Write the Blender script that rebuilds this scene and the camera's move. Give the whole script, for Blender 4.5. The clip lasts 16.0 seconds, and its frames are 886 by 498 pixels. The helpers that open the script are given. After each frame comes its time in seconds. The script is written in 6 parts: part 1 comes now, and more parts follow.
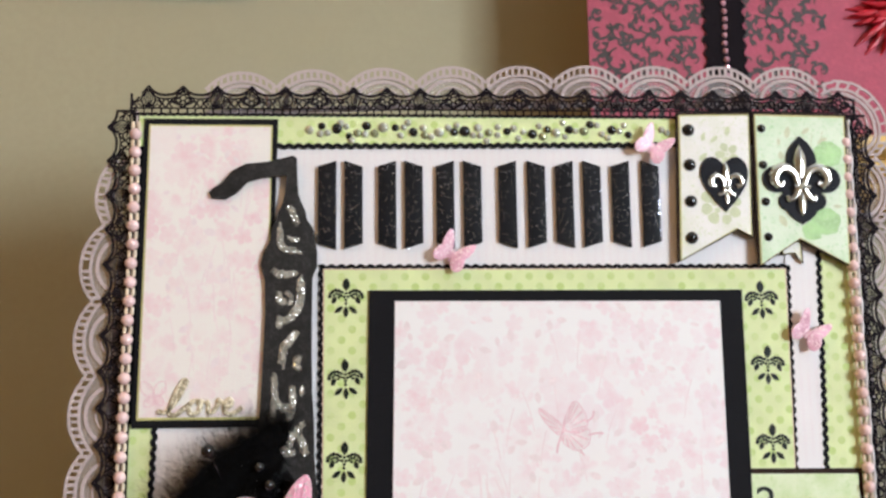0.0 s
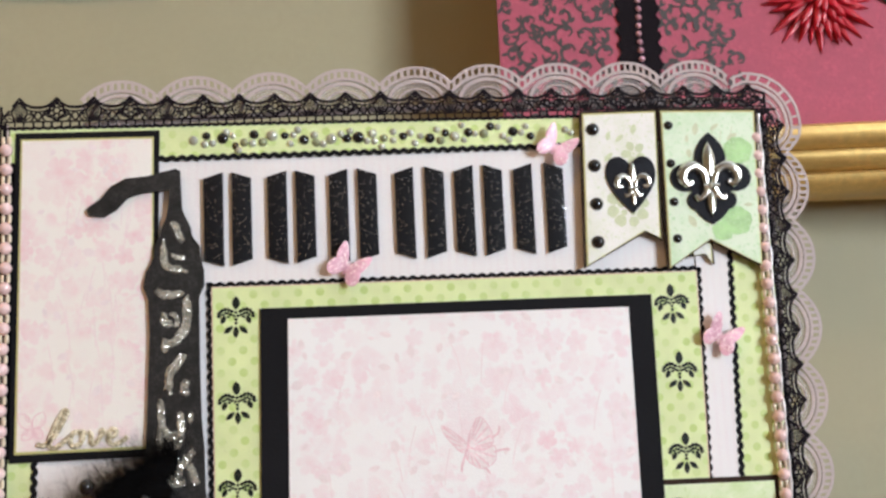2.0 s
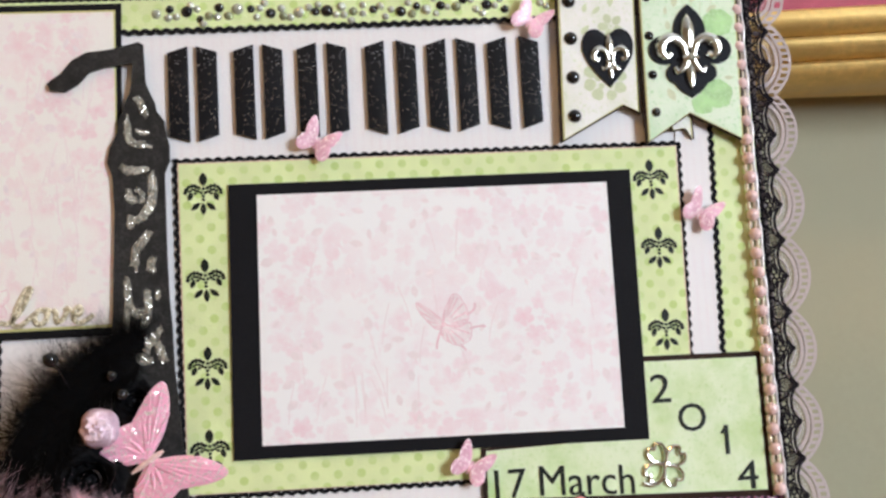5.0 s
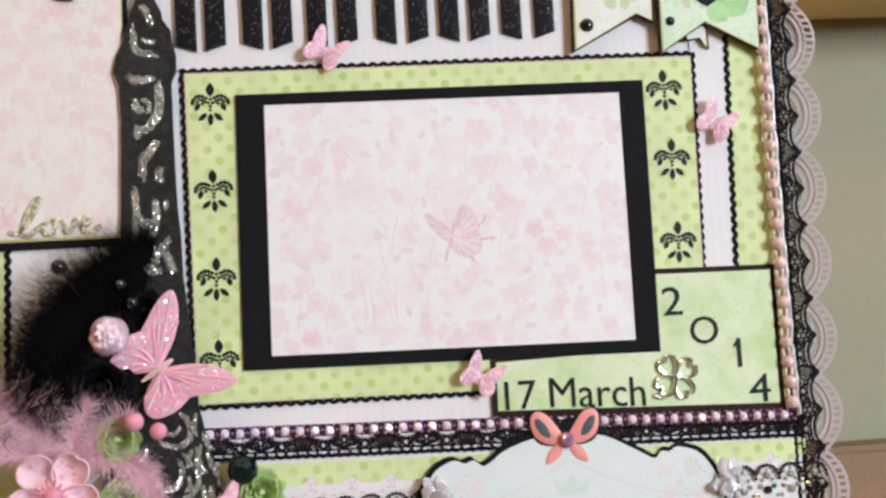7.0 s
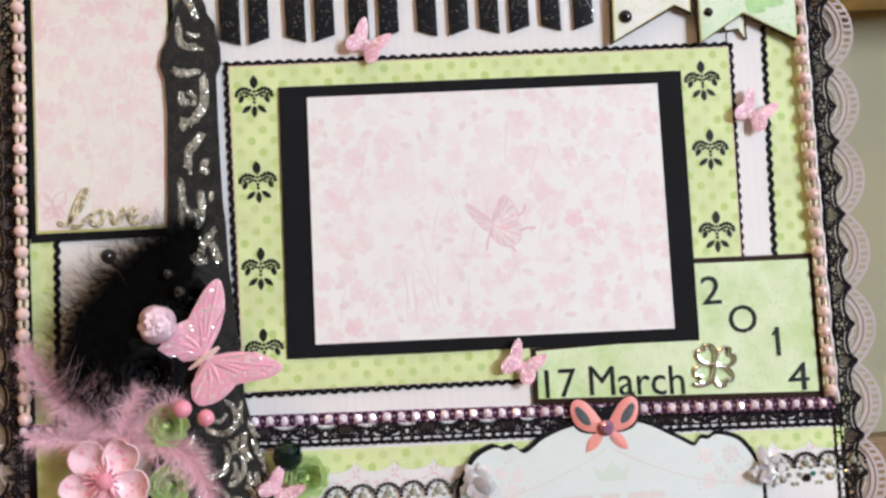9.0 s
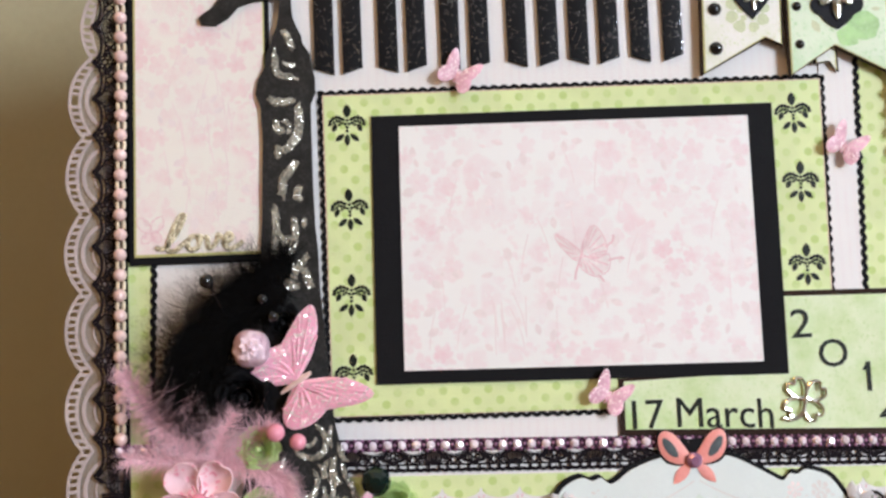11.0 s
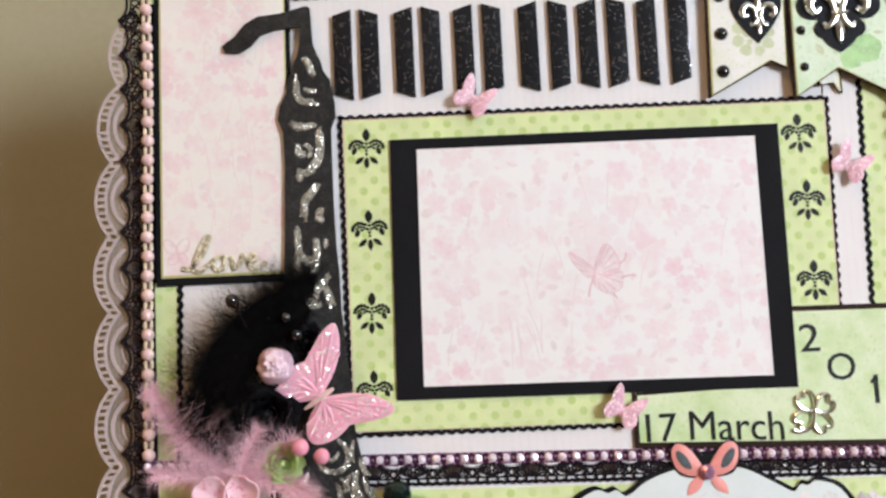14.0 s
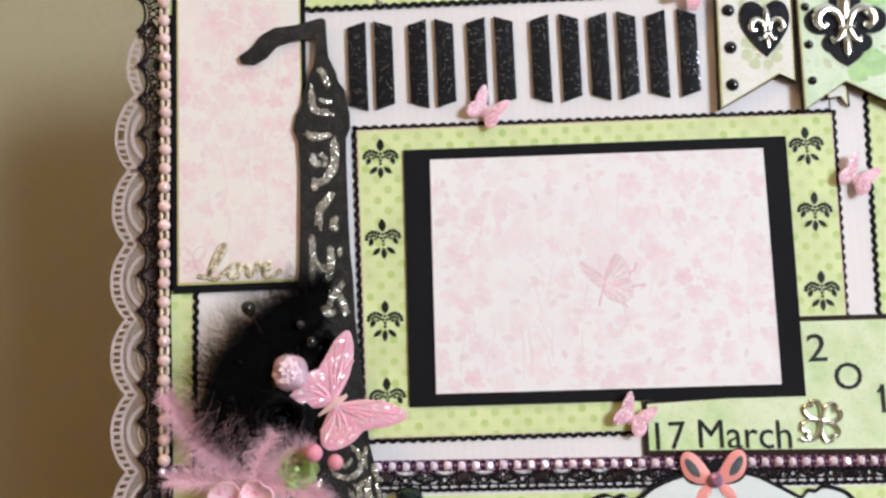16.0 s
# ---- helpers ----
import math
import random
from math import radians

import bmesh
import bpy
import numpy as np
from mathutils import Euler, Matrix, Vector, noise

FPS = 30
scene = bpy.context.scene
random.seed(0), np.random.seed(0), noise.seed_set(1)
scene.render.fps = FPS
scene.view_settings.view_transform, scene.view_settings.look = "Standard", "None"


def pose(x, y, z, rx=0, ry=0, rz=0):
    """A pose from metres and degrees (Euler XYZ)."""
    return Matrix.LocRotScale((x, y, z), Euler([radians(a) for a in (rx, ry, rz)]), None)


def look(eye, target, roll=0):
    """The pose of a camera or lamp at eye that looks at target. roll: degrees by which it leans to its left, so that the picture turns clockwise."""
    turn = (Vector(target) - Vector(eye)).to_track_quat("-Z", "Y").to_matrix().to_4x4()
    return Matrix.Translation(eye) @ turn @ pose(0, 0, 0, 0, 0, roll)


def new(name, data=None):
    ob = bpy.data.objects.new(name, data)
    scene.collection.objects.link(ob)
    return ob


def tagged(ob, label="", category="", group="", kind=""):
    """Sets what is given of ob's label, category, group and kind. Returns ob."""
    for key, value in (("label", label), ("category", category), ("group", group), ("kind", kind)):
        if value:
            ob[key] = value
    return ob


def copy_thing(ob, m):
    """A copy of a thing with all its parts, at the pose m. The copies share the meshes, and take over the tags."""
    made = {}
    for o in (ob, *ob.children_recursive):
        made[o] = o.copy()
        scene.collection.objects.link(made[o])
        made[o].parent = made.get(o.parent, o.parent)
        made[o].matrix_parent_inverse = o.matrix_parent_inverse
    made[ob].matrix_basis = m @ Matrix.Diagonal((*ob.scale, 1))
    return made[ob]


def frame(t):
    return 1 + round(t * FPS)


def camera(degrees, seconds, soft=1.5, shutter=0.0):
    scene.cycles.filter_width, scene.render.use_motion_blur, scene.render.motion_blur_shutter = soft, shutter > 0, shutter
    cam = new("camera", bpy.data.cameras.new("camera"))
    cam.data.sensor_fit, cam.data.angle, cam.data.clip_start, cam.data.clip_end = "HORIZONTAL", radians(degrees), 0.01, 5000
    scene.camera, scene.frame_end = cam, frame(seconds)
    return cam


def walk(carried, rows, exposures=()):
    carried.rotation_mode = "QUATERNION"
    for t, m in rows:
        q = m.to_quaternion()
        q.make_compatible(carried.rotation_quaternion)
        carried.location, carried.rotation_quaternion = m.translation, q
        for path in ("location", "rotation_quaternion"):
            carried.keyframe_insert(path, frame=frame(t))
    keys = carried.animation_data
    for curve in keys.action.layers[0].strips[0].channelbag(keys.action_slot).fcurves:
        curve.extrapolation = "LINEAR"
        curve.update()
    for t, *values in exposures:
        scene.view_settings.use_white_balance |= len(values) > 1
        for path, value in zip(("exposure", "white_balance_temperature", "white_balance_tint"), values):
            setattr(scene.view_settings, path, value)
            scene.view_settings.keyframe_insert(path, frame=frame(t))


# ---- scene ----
# ---- camera and walk ----
cam = camera(48.0, 16.0, soft=2.6)
cam.data.dof.use_dof, cam.data.dof.focus_distance, cam.data.dof.aperture_fstop = True, 0.385, 16.0
PATH = [
    (0, (0.09745, -0.39722, 0.18105), (0.25409, 1.57328, 0.48538), -0.754),
    (0.5, (0.09059, -0.38051, 0.19250), (0.26959, 1.59398, 0.45589), -1.764),
    (1, (0.10724, -0.38080, 0.19366), (0.28222, 1.59597, 0.44219), -2.275),
    (1.5, (0.11859, -0.38100, 0.19237), (0.34131, 1.58990, 0.44921), -2.826),
    (2, (0.12855, -0.38353, 0.19459), (0.34144, 1.58741, 0.45931), -2.716),
    (2.5, (0.13441, -0.38597, 0.19242), (0.36926, 1.57861, 0.48447), -3.672),
    (3, (0.13465, -0.38081, 0.18543), (0.38028, 1.58580, 0.45398), -3.732),
    (3.5, (0.13177, -0.37627, 0.18133), (0.37577, 1.59383, 0.42459), -3.427),
    (6, (0.14009, -0.36877, 0.14830), (0.33172, 1.61487, 0.31701), -3.410),
    (6.5, (0.14066, -0.36745, 0.14696), (0.31853, 1.61975, 0.28615), -3.262),
    (7, (0.13884, -0.36593, 0.14088), (0.31925, 1.62155, 0.27258), -3.429),
    (7.5, (0.13581, -0.36431, 0.13978), (0.29897, 1.62609, 0.24787), -3.454),
    (8, (0.13465, -0.36375, 0.13795), (0.28694, 1.62799, 0.23684), -3.351),
    (8.5, (0.13305, -0.36601, 0.14197), (0.28363, 1.62497, 0.25742), -3.325),
    (9, (0.12965, -0.36930, 0.13848), (0.27543, 1.62129, 0.26619), -3.462),
    (9.5, (0.12230, -0.36913, 0.14135), (0.24726, 1.62305, 0.26623), -3.307),
    (10, (0.11775, -0.36930, 0.14056), (0.21993, 1.62200, 0.29628), -3.083),
    (12.5, (0.10699, -0.37549, 0.14673), (0.13881, 1.61583, 0.33014), -1.928),
    (13, (0.10548, -0.37571, 0.14326), (0.16165, 1.61381, 0.33987), -2.141),
    (13.5, (0.10699, -0.37694, 0.14390), (0.15760, 1.61458, 0.32079), -2.306),
    (14, (0.10735, -0.38264, 0.14206), (0.16157, 1.60580, 0.34984), -2.893),
    (14.5, (0.11184, -0.38897, 0.14893), (0.18742, 1.59905, 0.35407), -3.167),
    (15, (0.10817, -0.38675, 0.13727), (0.19667, 1.59905, 0.35804), -3.284),
    (15.5, (0.10240, -0.38653, 0.14271), (0.16008, 1.60191, 0.34959), -2.766),
    (16, (0.10187, -0.38760, 0.14152), (0.15914, 1.59867, 0.36828), -2.570),
]
walk(cam, [(t, look(eye, target, roll)) for t, eye, target, roll in PATH], [(0, 0.0, 6500, 10), (3.5, -0.03, 6500, 10), (6, -0.06, 6380, 10), (8.5, -0.04, 6430, 10), (10, -0.02, 6500, 10), (16, 0.0, 6500, 10)])

# ---- world and lights ----
world = bpy.data.worlds.new("world")
scene.world = world
world.use_nodes = True
wn = world.node_tree.nodes
sky = wn.new("ShaderNodeTexSky")
sky.sky_type, sky.sun_disc = "NISHITA", False
sky.sun_elevation, sky.sun_rotation = radians(35), radians(120)
wn["Background"].inputs["Strength"].default_value = 0.1
world.node_tree.links.new(sky.outputs[0], wn["Background"].inputs["Color"])
scene.view_settings.exposure = 0.0


def area_lamp(name, m, sx, sy, watts, colour):
    lamp = bpy.data.lights.new(name, "AREA")
    lamp.shape, lamp.size, lamp.size_y = "RECTANGLE", sx, sy
    lamp.energy, lamp.color = watts, colour
    ob = new(name, lamp)
    ob.matrix_world = m
    return ob


# daylight through the window in the right wall, and an added, unseen warm fill
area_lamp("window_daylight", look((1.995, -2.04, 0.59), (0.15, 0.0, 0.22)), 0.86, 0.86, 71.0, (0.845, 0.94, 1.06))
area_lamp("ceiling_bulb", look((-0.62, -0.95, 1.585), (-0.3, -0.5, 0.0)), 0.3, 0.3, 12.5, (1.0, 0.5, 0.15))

# ---- materials ----
MM = 0.001


class Nodes:
    """A small builder of node materials."""

    def __init__(self, name):
        self.mat = bpy.data.materials.new(name)
        self.mat.use_nodes = True
        self.tree = self.mat.node_tree
        self.bsdf = self.tree.nodes["Principled BSDF"]
        self.where = self.tree.nodes.new("ShaderNodeNewGeometry").outputs["Position"]

    def link(self, a, b):
        self.tree.links.new(a, b)

    def put(self, name, value):
        s = self.bsdf.inputs[name]
        if hasattr(value, "is_output"):
            self.link(value, s)
        else:
            s.default_value = (*value, 1.0) if isinstance(value, tuple) else value

    def math(self, op, a, b=0.0, c=0.0):
        n = self.tree.nodes.new("ShaderNodeMath")
        n.operation = op
        for i, v in enumerate((a, b, c)):
            if hasattr(v, "is_output"):
                self.link(v, n.inputs[i])
            else:
                n.inputs[i].default_value = v
        return n.outputs[0]

    def noise(self, scale, detail=3.0, rough=0.6, vector=None):
        n = self.tree.nodes.new("ShaderNodeTexNoise")
        n.inputs["Scale"].default_value, n.inputs["Detail"].default_value, n.inputs["Roughness"].default_value = scale, detail, rough
        self.link(vector or self.where, n.inputs["Vector"])
        return n.outputs["Fac"]

    def cells(self, scale, feature="F1"):
        n = self.tree.nodes.new("ShaderNodeTexVoronoi")
        n.feature = feature
        n.inputs["Scale"].default_value = scale
        self.link(self.where, n.inputs["Vector"])
        return n

    def ramp(self, fac, lo, hi):
        n = self.tree.nodes.new("ShaderNodeMapRange")
        n.inputs["From Min"].default_value, n.inputs["From Max"].default_value = lo, hi
        self.link(fac, n.inputs["Value"])
        return n.outputs[0]

    def mix(self, fac, a, b):
        n = self.tree.nodes.new("ShaderNodeMix")
        n.data_type = "RGBA"
        for i, v in ((0, fac), (6, a), (7, b)):
            if hasattr(v, "is_output"):
                self.link(v, n.inputs[i])
            else:
                n.inputs[i].default_value = (*v, 1.0) if isinstance(v, tuple) else v
        return n.outputs[2]

    def axes(self):
        n = self.tree.nodes.new("ShaderNodeSeparateXYZ")
        self.link(self.where, n.inputs[0])
        return n.outputs

    def random(self):
        return self.tree.nodes.new("ShaderNodeObjectInfo").outputs["Random"]

    def bump(self, height, depth, strength=1.0):
        n = self.tree.nodes.new("ShaderNodeBump")
        n.inputs["Distance"].default_value, n.inputs["Strength"].default_value = depth, strength
        self.link(height, n.inputs["Height"])
        self.link(n.outputs[0], self.bsdf.inputs["Normal"])


def scaled(c, f):
    return tuple(min(1.0, v * f) for v in c)


def plain(name, colour, rough=0.6, metal=0.0, vary=0.12, scale=60.0, grain=900.0, depth=0.00015, sheen=0.0, coat=0.0):
    """A surface with wear at two scales and fine relief."""
    n = Nodes(name)
    broad = n.ramp(n.noise(scale), 0.3, 0.7)
    fine = n.noise(grain, 2.0)
    c = n.mix(broad, scaled(colour, 1 - vary), scaled(colour, 1 + vary))
    c = n.mix(n.ramp(fine, 0.35, 0.65), scaled(colour, 1 - vary * 0.6), c)
    n.put("Base Color", c)
    n.put("Roughness", n.math("ADD", n.math("MULTIPLY", broad, 0.12), rough - 0.06))
    n.put("Metallic", metal)
    n.put("Sheen Weight", sheen)
    n.put("Coat Weight", coat)
    n.put("Specular IOR Level", 0.5 if max(colour) > 0.05 else 0.1)
    n.bump(fine, depth)
    return n.mat


def polka(name, ground, dot, pitch, r):
    """Printed paper with staggered round dots, a little uneven in ink."""
    n = Nodes(name)
    x, _, z = n.axes()
    u, v = n.math("MULTIPLY", x, 1 / pitch), n.math("MULTIPLY", z, 1 / pitch)
    ds = []
    for s in (0.0, 0.5):
        a = n.math("SUBTRACT", n.math("FRACT", n.math("ADD", u, s + 20)), 0.5)
        b = n.math("SUBTRACT", n.math("FRACT", n.math("ADD", v, s + 20)), 0.5)
        ds.append(n.math("SQRT", n.math("ADD", n.math("MULTIPLY", a, a), n.math("MULTIPLY", b, b))))
    d = n.math("MINIMUM", *ds)
    fac = n.ramp(d, r / pitch + 0.03, r / pitch - 0.03)
    fac = n.math("MULTIPLY", fac, n.ramp(n.noise(90), 0.25, 0.6))
    g = n.mix(n.ramp(n.noise(45), 0.3, 0.7), scaled(ground, 0.9), scaled(ground, 1.08))
    n.put("Base Color", n.mix(fac, g, dot))
    n.put("Roughness", 0.62)
    n.bump(n.noise(1400, 2.0), 0.0001)
    return n.mat


def blotched(name, ground, stain, scale, amount):
    """Printed paper with soft clouds of a second ink and fine flecks."""
    n = Nodes(name)
    fac = n.math("MULTIPLY", n.ramp(n.noise(scale, 4.0, 0.65), 0.42, 0.72), amount)
    c = n.mix(fac, ground, stain)
    c = n.mix(n.ramp(n.noise(scale * 14, 2.0), 0.56, 0.8), c, scaled(stain, 1.0))
    n.put("Base Color", c)
    n.put("Roughness", 0.6)
    n.bump(n.noise(1400, 2.0), 0.0001)
    return n.mat


def blossomed(name, ground, ink, deep, share=1.0, stretch=1.0):
    """Soft printed blossoms of three sizes with lobed petals, paler veins and deeper hearts."""
    n = Nodes(name)
    x, _, z = n.axes()
    wobble = n.math("MULTIPLY", n.math("SUBTRACT", n.noise(300, 2.0), 0.5), 0.003)
    drift = n.math("MULTIPLY", n.math("SUBTRACT", n.noise(230, 2.0), 0.5), 0.003)
    flat = n.tree.nodes.new("ShaderNodeCombineXYZ")
    n.link(n.math("ADD", x, wobble), flat.inputs[0])
    n.link(n.math("ADD", z, drift), flat.inputs[1])
    total, hearts = None, None
    bed = n.noise(30, 2.0)
    gates = (n.ramp(bed, 0.5, 0.54), n.ramp(bed, 0.52, 0.46), n.ramp(n.noise(45, 2.0), 0.5, 0.6))
    for gate, scale, size, lobes, weight in zip(gates, (64, 98, 210), (0.58, 0.54, 0.42), (2.5, 2.5, 1.0), (0.85, 0.95, 0.6)):
        v = n.tree.nodes.new("ShaderNodeTexVoronoi")
        v.voronoi_dimensions = "2D"
        v.inputs["Scale"].default_value = scale * stretch
        n.link(flat.outputs[0], v.inputs["Vector"])
        d = n.tree.nodes.new("ShaderNodeVectorMath")
        d.operation = "SUBTRACT"
        n.link(flat.outputs[0], d.inputs[0])
        n.link(v.outputs["Position"], d.inputs[1])
        s = n.tree.nodes.new("ShaderNodeSeparateXYZ")
        n.link(d.outputs[0], s.inputs[0])
        c = n.tree.nodes.new("ShaderNodeSeparateColor")
        n.link(v.outputs["Color"], c.inputs[0])
        turn = n.math("ADD", n.math("MULTIPLY", n.math("ARCTAN2", s.outputs[1], s.outputs[0]), lobes), n.math("MULTIPLY", c.outputs[0], 6.28))
        lobe = n.math("ABSOLUTE", n.math("COSINE", turn))
        edge = n.math("MULTIPLY", n.math("ADD", n.math("MULTIPLY", n.math("POWER", lobe, 0.6), 0.45 if lobes > 2 else 0.75), 0.55 if lobes > 2 else 0.25), n.math("ADD", n.math("MULTIPLY", c.outputs[1], size * 0.35), size * 0.75))
        inside = n.ramp(n.math("SUBTRACT", edge, v.outputs["Distance"]), -0.05, 0.09)
        vein = n.math("ADD", n.math("MULTIPLY", n.ramp(lobe, 0.05, 0.35), 0.4), 0.6)
        rim = n.math("ADD", n.math("MULTIPLY", n.ramp(n.math("SUBTRACT", edge, v.outputs["Distance"]), 0.16, 0.02), 0.25), 0.75)
        tone = n.math("ADD", n.math("MULTIPLY", c.outputs[2], 0.6), 0.4)
        some = n.math("MULTIPLY", n.math("MULTIPLY", inside, n.math("MULTIPLY", vein, rim)), n.math("MULTIPLY", tone, n.math("MULTIPLY", gate, weight)))
        total = some if total is None else n.math("MAXIMUM", total, some)
        heart = n.math("MULTIPLY", n.ramp(v.outputs["Distance"], 0.2, 0.05), n.math("MULTIPLY", tone, n.math("MULTIPLY", gate, weight)))
        hearts = heart if hearts is None else n.math("MAXIMUM", hearts, heart)
    cloud = n.math("MULTIPLY", n.ramp(n.noise(22, 3.0), 0.3, 0.62), share)
    grey = n.math("ADD", n.math("MULTIPLY", n.noise(420, 3.0), 0.5), 0.62)
    fac = n.math("MULTIPLY", n.math("MULTIPLY", total, n.math("ADD", n.math("MULTIPLY", cloud, 0.6), 0.4)), grey)
    base = n.mix(n.math("MULTIPLY", cloud, 0.1), ground, ink)
    c = n.mix(n.math("MINIMUM", n.math("MULTIPLY", fac, 1.35), 1.0), base, ink)
    c = n.mix(n.math("MULTIPLY", n.math("MULTIPLY", fac, n.ramp(n.noise(70), 0.45, 0.65)), 0.9), c, deep)
    n.put("Base Color", n.mix(n.math("MULTIPLY", n.math("MULTIPLY", hearts, cloud), 0.6), c, deep))
    n.put("Roughness", 0.58)
    n.bump(n.noise(1400, 2.0), 0.0001)
    return n.mat


def striped(name, ground, line, pitch):
    """Pale paper with narrow upright stripes."""
    n = Nodes(name)
    x = n.axes()[0]
    f = n.math("FRACT", n.math("ADD", n.math("MULTIPLY", x, 1 / pitch), 50))
    fac = n.math("MULTIPLY", n.math("GREATER_THAN", f, 0.62), n.ramp(n.noise(120), 0.3, 0.75))
    c = n.mix(n.math("MULTIPLY", fac, 0.55), n.mix(n.noise(35), scaled(ground, 0.95), scaled(ground, 1.03)), line)
    n.put("Base Color", c)
    n.put("Roughness", 0.6)
    n.bump(n.noise(1400, 2.0), 0.0001)
    return n.mat


def glitter(name, ground, spark, scale, share, rough=0.5, spread=0.0, metal=0.9, relief=0.0006, coat=0.0):
    """A ground strewn with tiny bright flakes that lie at odd angles."""
    n = Nodes(name)
    v = n.cells(scale)
    flake = n.tree.nodes.new("ShaderNodeSeparateColor")
    n.link(v.outputs["Color"], flake.inputs[0])
    on = n.math("GREATER_THAN", flake.outputs[0], 1 - share)
    soft = n.ramp(n.noise(scale * 0.05), 0.35, 0.65)
    g = n.mix(soft, scaled(ground, 1 - spread - 0.15), scaled(ground, 1 + spread + 0.15))
    n.put("Base Color", n.mix(on, g, spark))
    n.put("Metallic", n.math("MULTIPLY", on, metal))
    n.put("Roughness", n.math("SUBTRACT", rough, n.math("MULTIPLY", on, rough - 0.18)))
    n.put("Specular IOR Level", 0.5 if max(ground) > 0.05 else 0.2)
    n.put("Coat Weight", coat)
    # each flake lies at its own tilt
    tilt = n.tree.nodes.new("ShaderNodeVectorMath")
    tilt.operation = "SUBTRACT"
    n.link(v.outputs["Color"], tilt.inputs[0])
    tilt.inputs[1].default_value = (0.5, 0.5, 0.5)
    lean = n.tree.nodes.new("ShaderNodeVectorMath")
    lean.operation = "SCALE"
    n.link(tilt.outputs[0], lean.inputs[0])
    n.link(n.math("MULTIPLY", on, relief * 1500), lean.inputs["Scale"])
    total = n.tree.nodes.new("ShaderNodeVectorMath")
    n.link(n.tree.nodes.new("ShaderNodeNewGeometry").outputs["Normal"], total.inputs[0])
    n.link(lean.outputs[0], total.inputs[1])
    unit = n.tree.nodes.new("ShaderNodeVectorMath")
    unit.operation = "NORMALIZE"
    n.link(total.outputs[0], unit.inputs[0])
    n.link(unit.outputs[0], n.bsdf.inputs["Normal"])
    return n.mat


def smooth(name, colour, rough, metal=0.0, coat=0.0, trans=0.0):
    """Polished stones, pearls and metal with a faint cloudiness."""
    n = Nodes(name)
    c = n.mix(n.noise(400), scaled(colour, 0.9), scaled(colour, 1.08))
    n.put("Base Color", n.mix(n.random(), c, scaled(colour, 0.88)))
    n.put("Roughness", rough)
    n.put("Metallic", metal)
    n.put("Coat Weight", coat)
    n.put("Transmission Weight", trans)
    return n.mat


GREEN_DOT = polka("green_dotted_paper", (0.695, 0.79, 0.41), (0.52, 0.67, 0.22), 8.4 * MM, 1.6 * MM)
GREEN_CLOUD = blotched("green_mottled_paper", (0.73, 0.83, 0.56), (0.5, 0.68, 0.27), 52, 1.0)
PALE = striped("pale_pink_striped_paper", (0.83, 0.81, 0.805), (0.8, 0.73, 0.74), 3.2 * MM)
FLORAL = blossomed("pink_floral_paper", (0.87, 0.87, 0.855), (0.85, 0.70, 0.73), (0.83, 0.58, 0.63), 0.85, 1.22)
FLORAL_CREAM = blossomed("cream_floral_paper", (0.85, 0.83, 0.775), (0.84, 0.67, 0.695), (0.82, 0.53, 0.58), 1.0, 1.3)
CREAM = blotched("cream_leaf_paper", (0.86, 0.85, 0.8), (0.62, 0.7, 0.42), 60, 0.45)
PALE_LEAF = blotched("pale_green_leaf_paper", (0.73, 0.845, 0.65), (0.4, 0.66, 0.32), 45, 0.7)
BLACK_CARD = plain("black_card", (0.01, 0.01, 0.012), 0.7, vary=0.15)
SLATE_CARD = plain("slate_black_card", (0.017, 0.018, 0.023), 0.6, vary=0.2)
CHARCOAL = plain("charcoal_card", (0.036, 0.035, 0.034), 0.48, vary=0.5, scale=220)
BROWN_EDGE = plain("brown_inked_edge", (0.035, 0.02, 0.015), 0.7, vary=0.3)
BLUSH_EDGE = plain("blush_inked_edge", (0.72, 0.52, 0.42), 0.7)
INKED = plain("inked_paper_edge", (0.58, 0.55, 0.22), 0.7)
BLACK_GLITTER = glitter("black_glitter_card", (0.006, 0.006, 0.008), (0.6, 0.62, 0.66), 2800, 0.035, 0.65, 0.0, 0.9, 0.0)
WALL = plain("olive_wall_paint", (0.38, 0.355, 0.23), 0.75, vary=0.05, scale=3, grain=260, depth=0.00006)
# for unseen walls only; dark warm tan keeps the bounce light low
ROOM = plain("tan_room_paint", (0.42, 0.31, 0.18), 0.85, vary=0.06, scale=2, grain=200)
WOOD = plain("brown_wood", (0.3, 0.16, 0.06), 0.5, vary=0.3, scale=20, grain=300)
FLOORING = plain("dark_floor_boards", (0.16, 0.1, 0.06), 0.5, vary=0.3, scale=8, grain=150)
GOLD = plain("gilded_wood", (0.78, 0.52, 0.17), 0.45, metal=0.45, vary=0.16, scale=30, grain=260, depth=0.0002)
WHITE = plain("white_paint", (0.78, 0.77, 0.74), 0.5, vary=0.04)

# ---- mesh helpers: x and z in mm on the page, y in mm towards the wall ----


def P(x, z, y=0.0):
    return Vector((x * MM, y * MM, z * MM))


ORIGIN = {}


def finish(name, bm, material, origin, flat=False):
    bmesh.ops.recalc_face_normals(bm, faces=bm.faces[:])
    bmesh.ops.translate(bm, verts=bm.verts[:], vec=-origin)
    me = bpy.data.meshes.new(name)
    bm.to_mesh(me)
    bm.free()
    for m in material if isinstance(material, (list, tuple)) else [material]:
        me.materials.append(m)
    if not flat:
        me.polygons.foreach_set("use_smooth", [True] * len(me.polygons))
        me.set_sharp_from_angle(angle=radians(38))
    return me


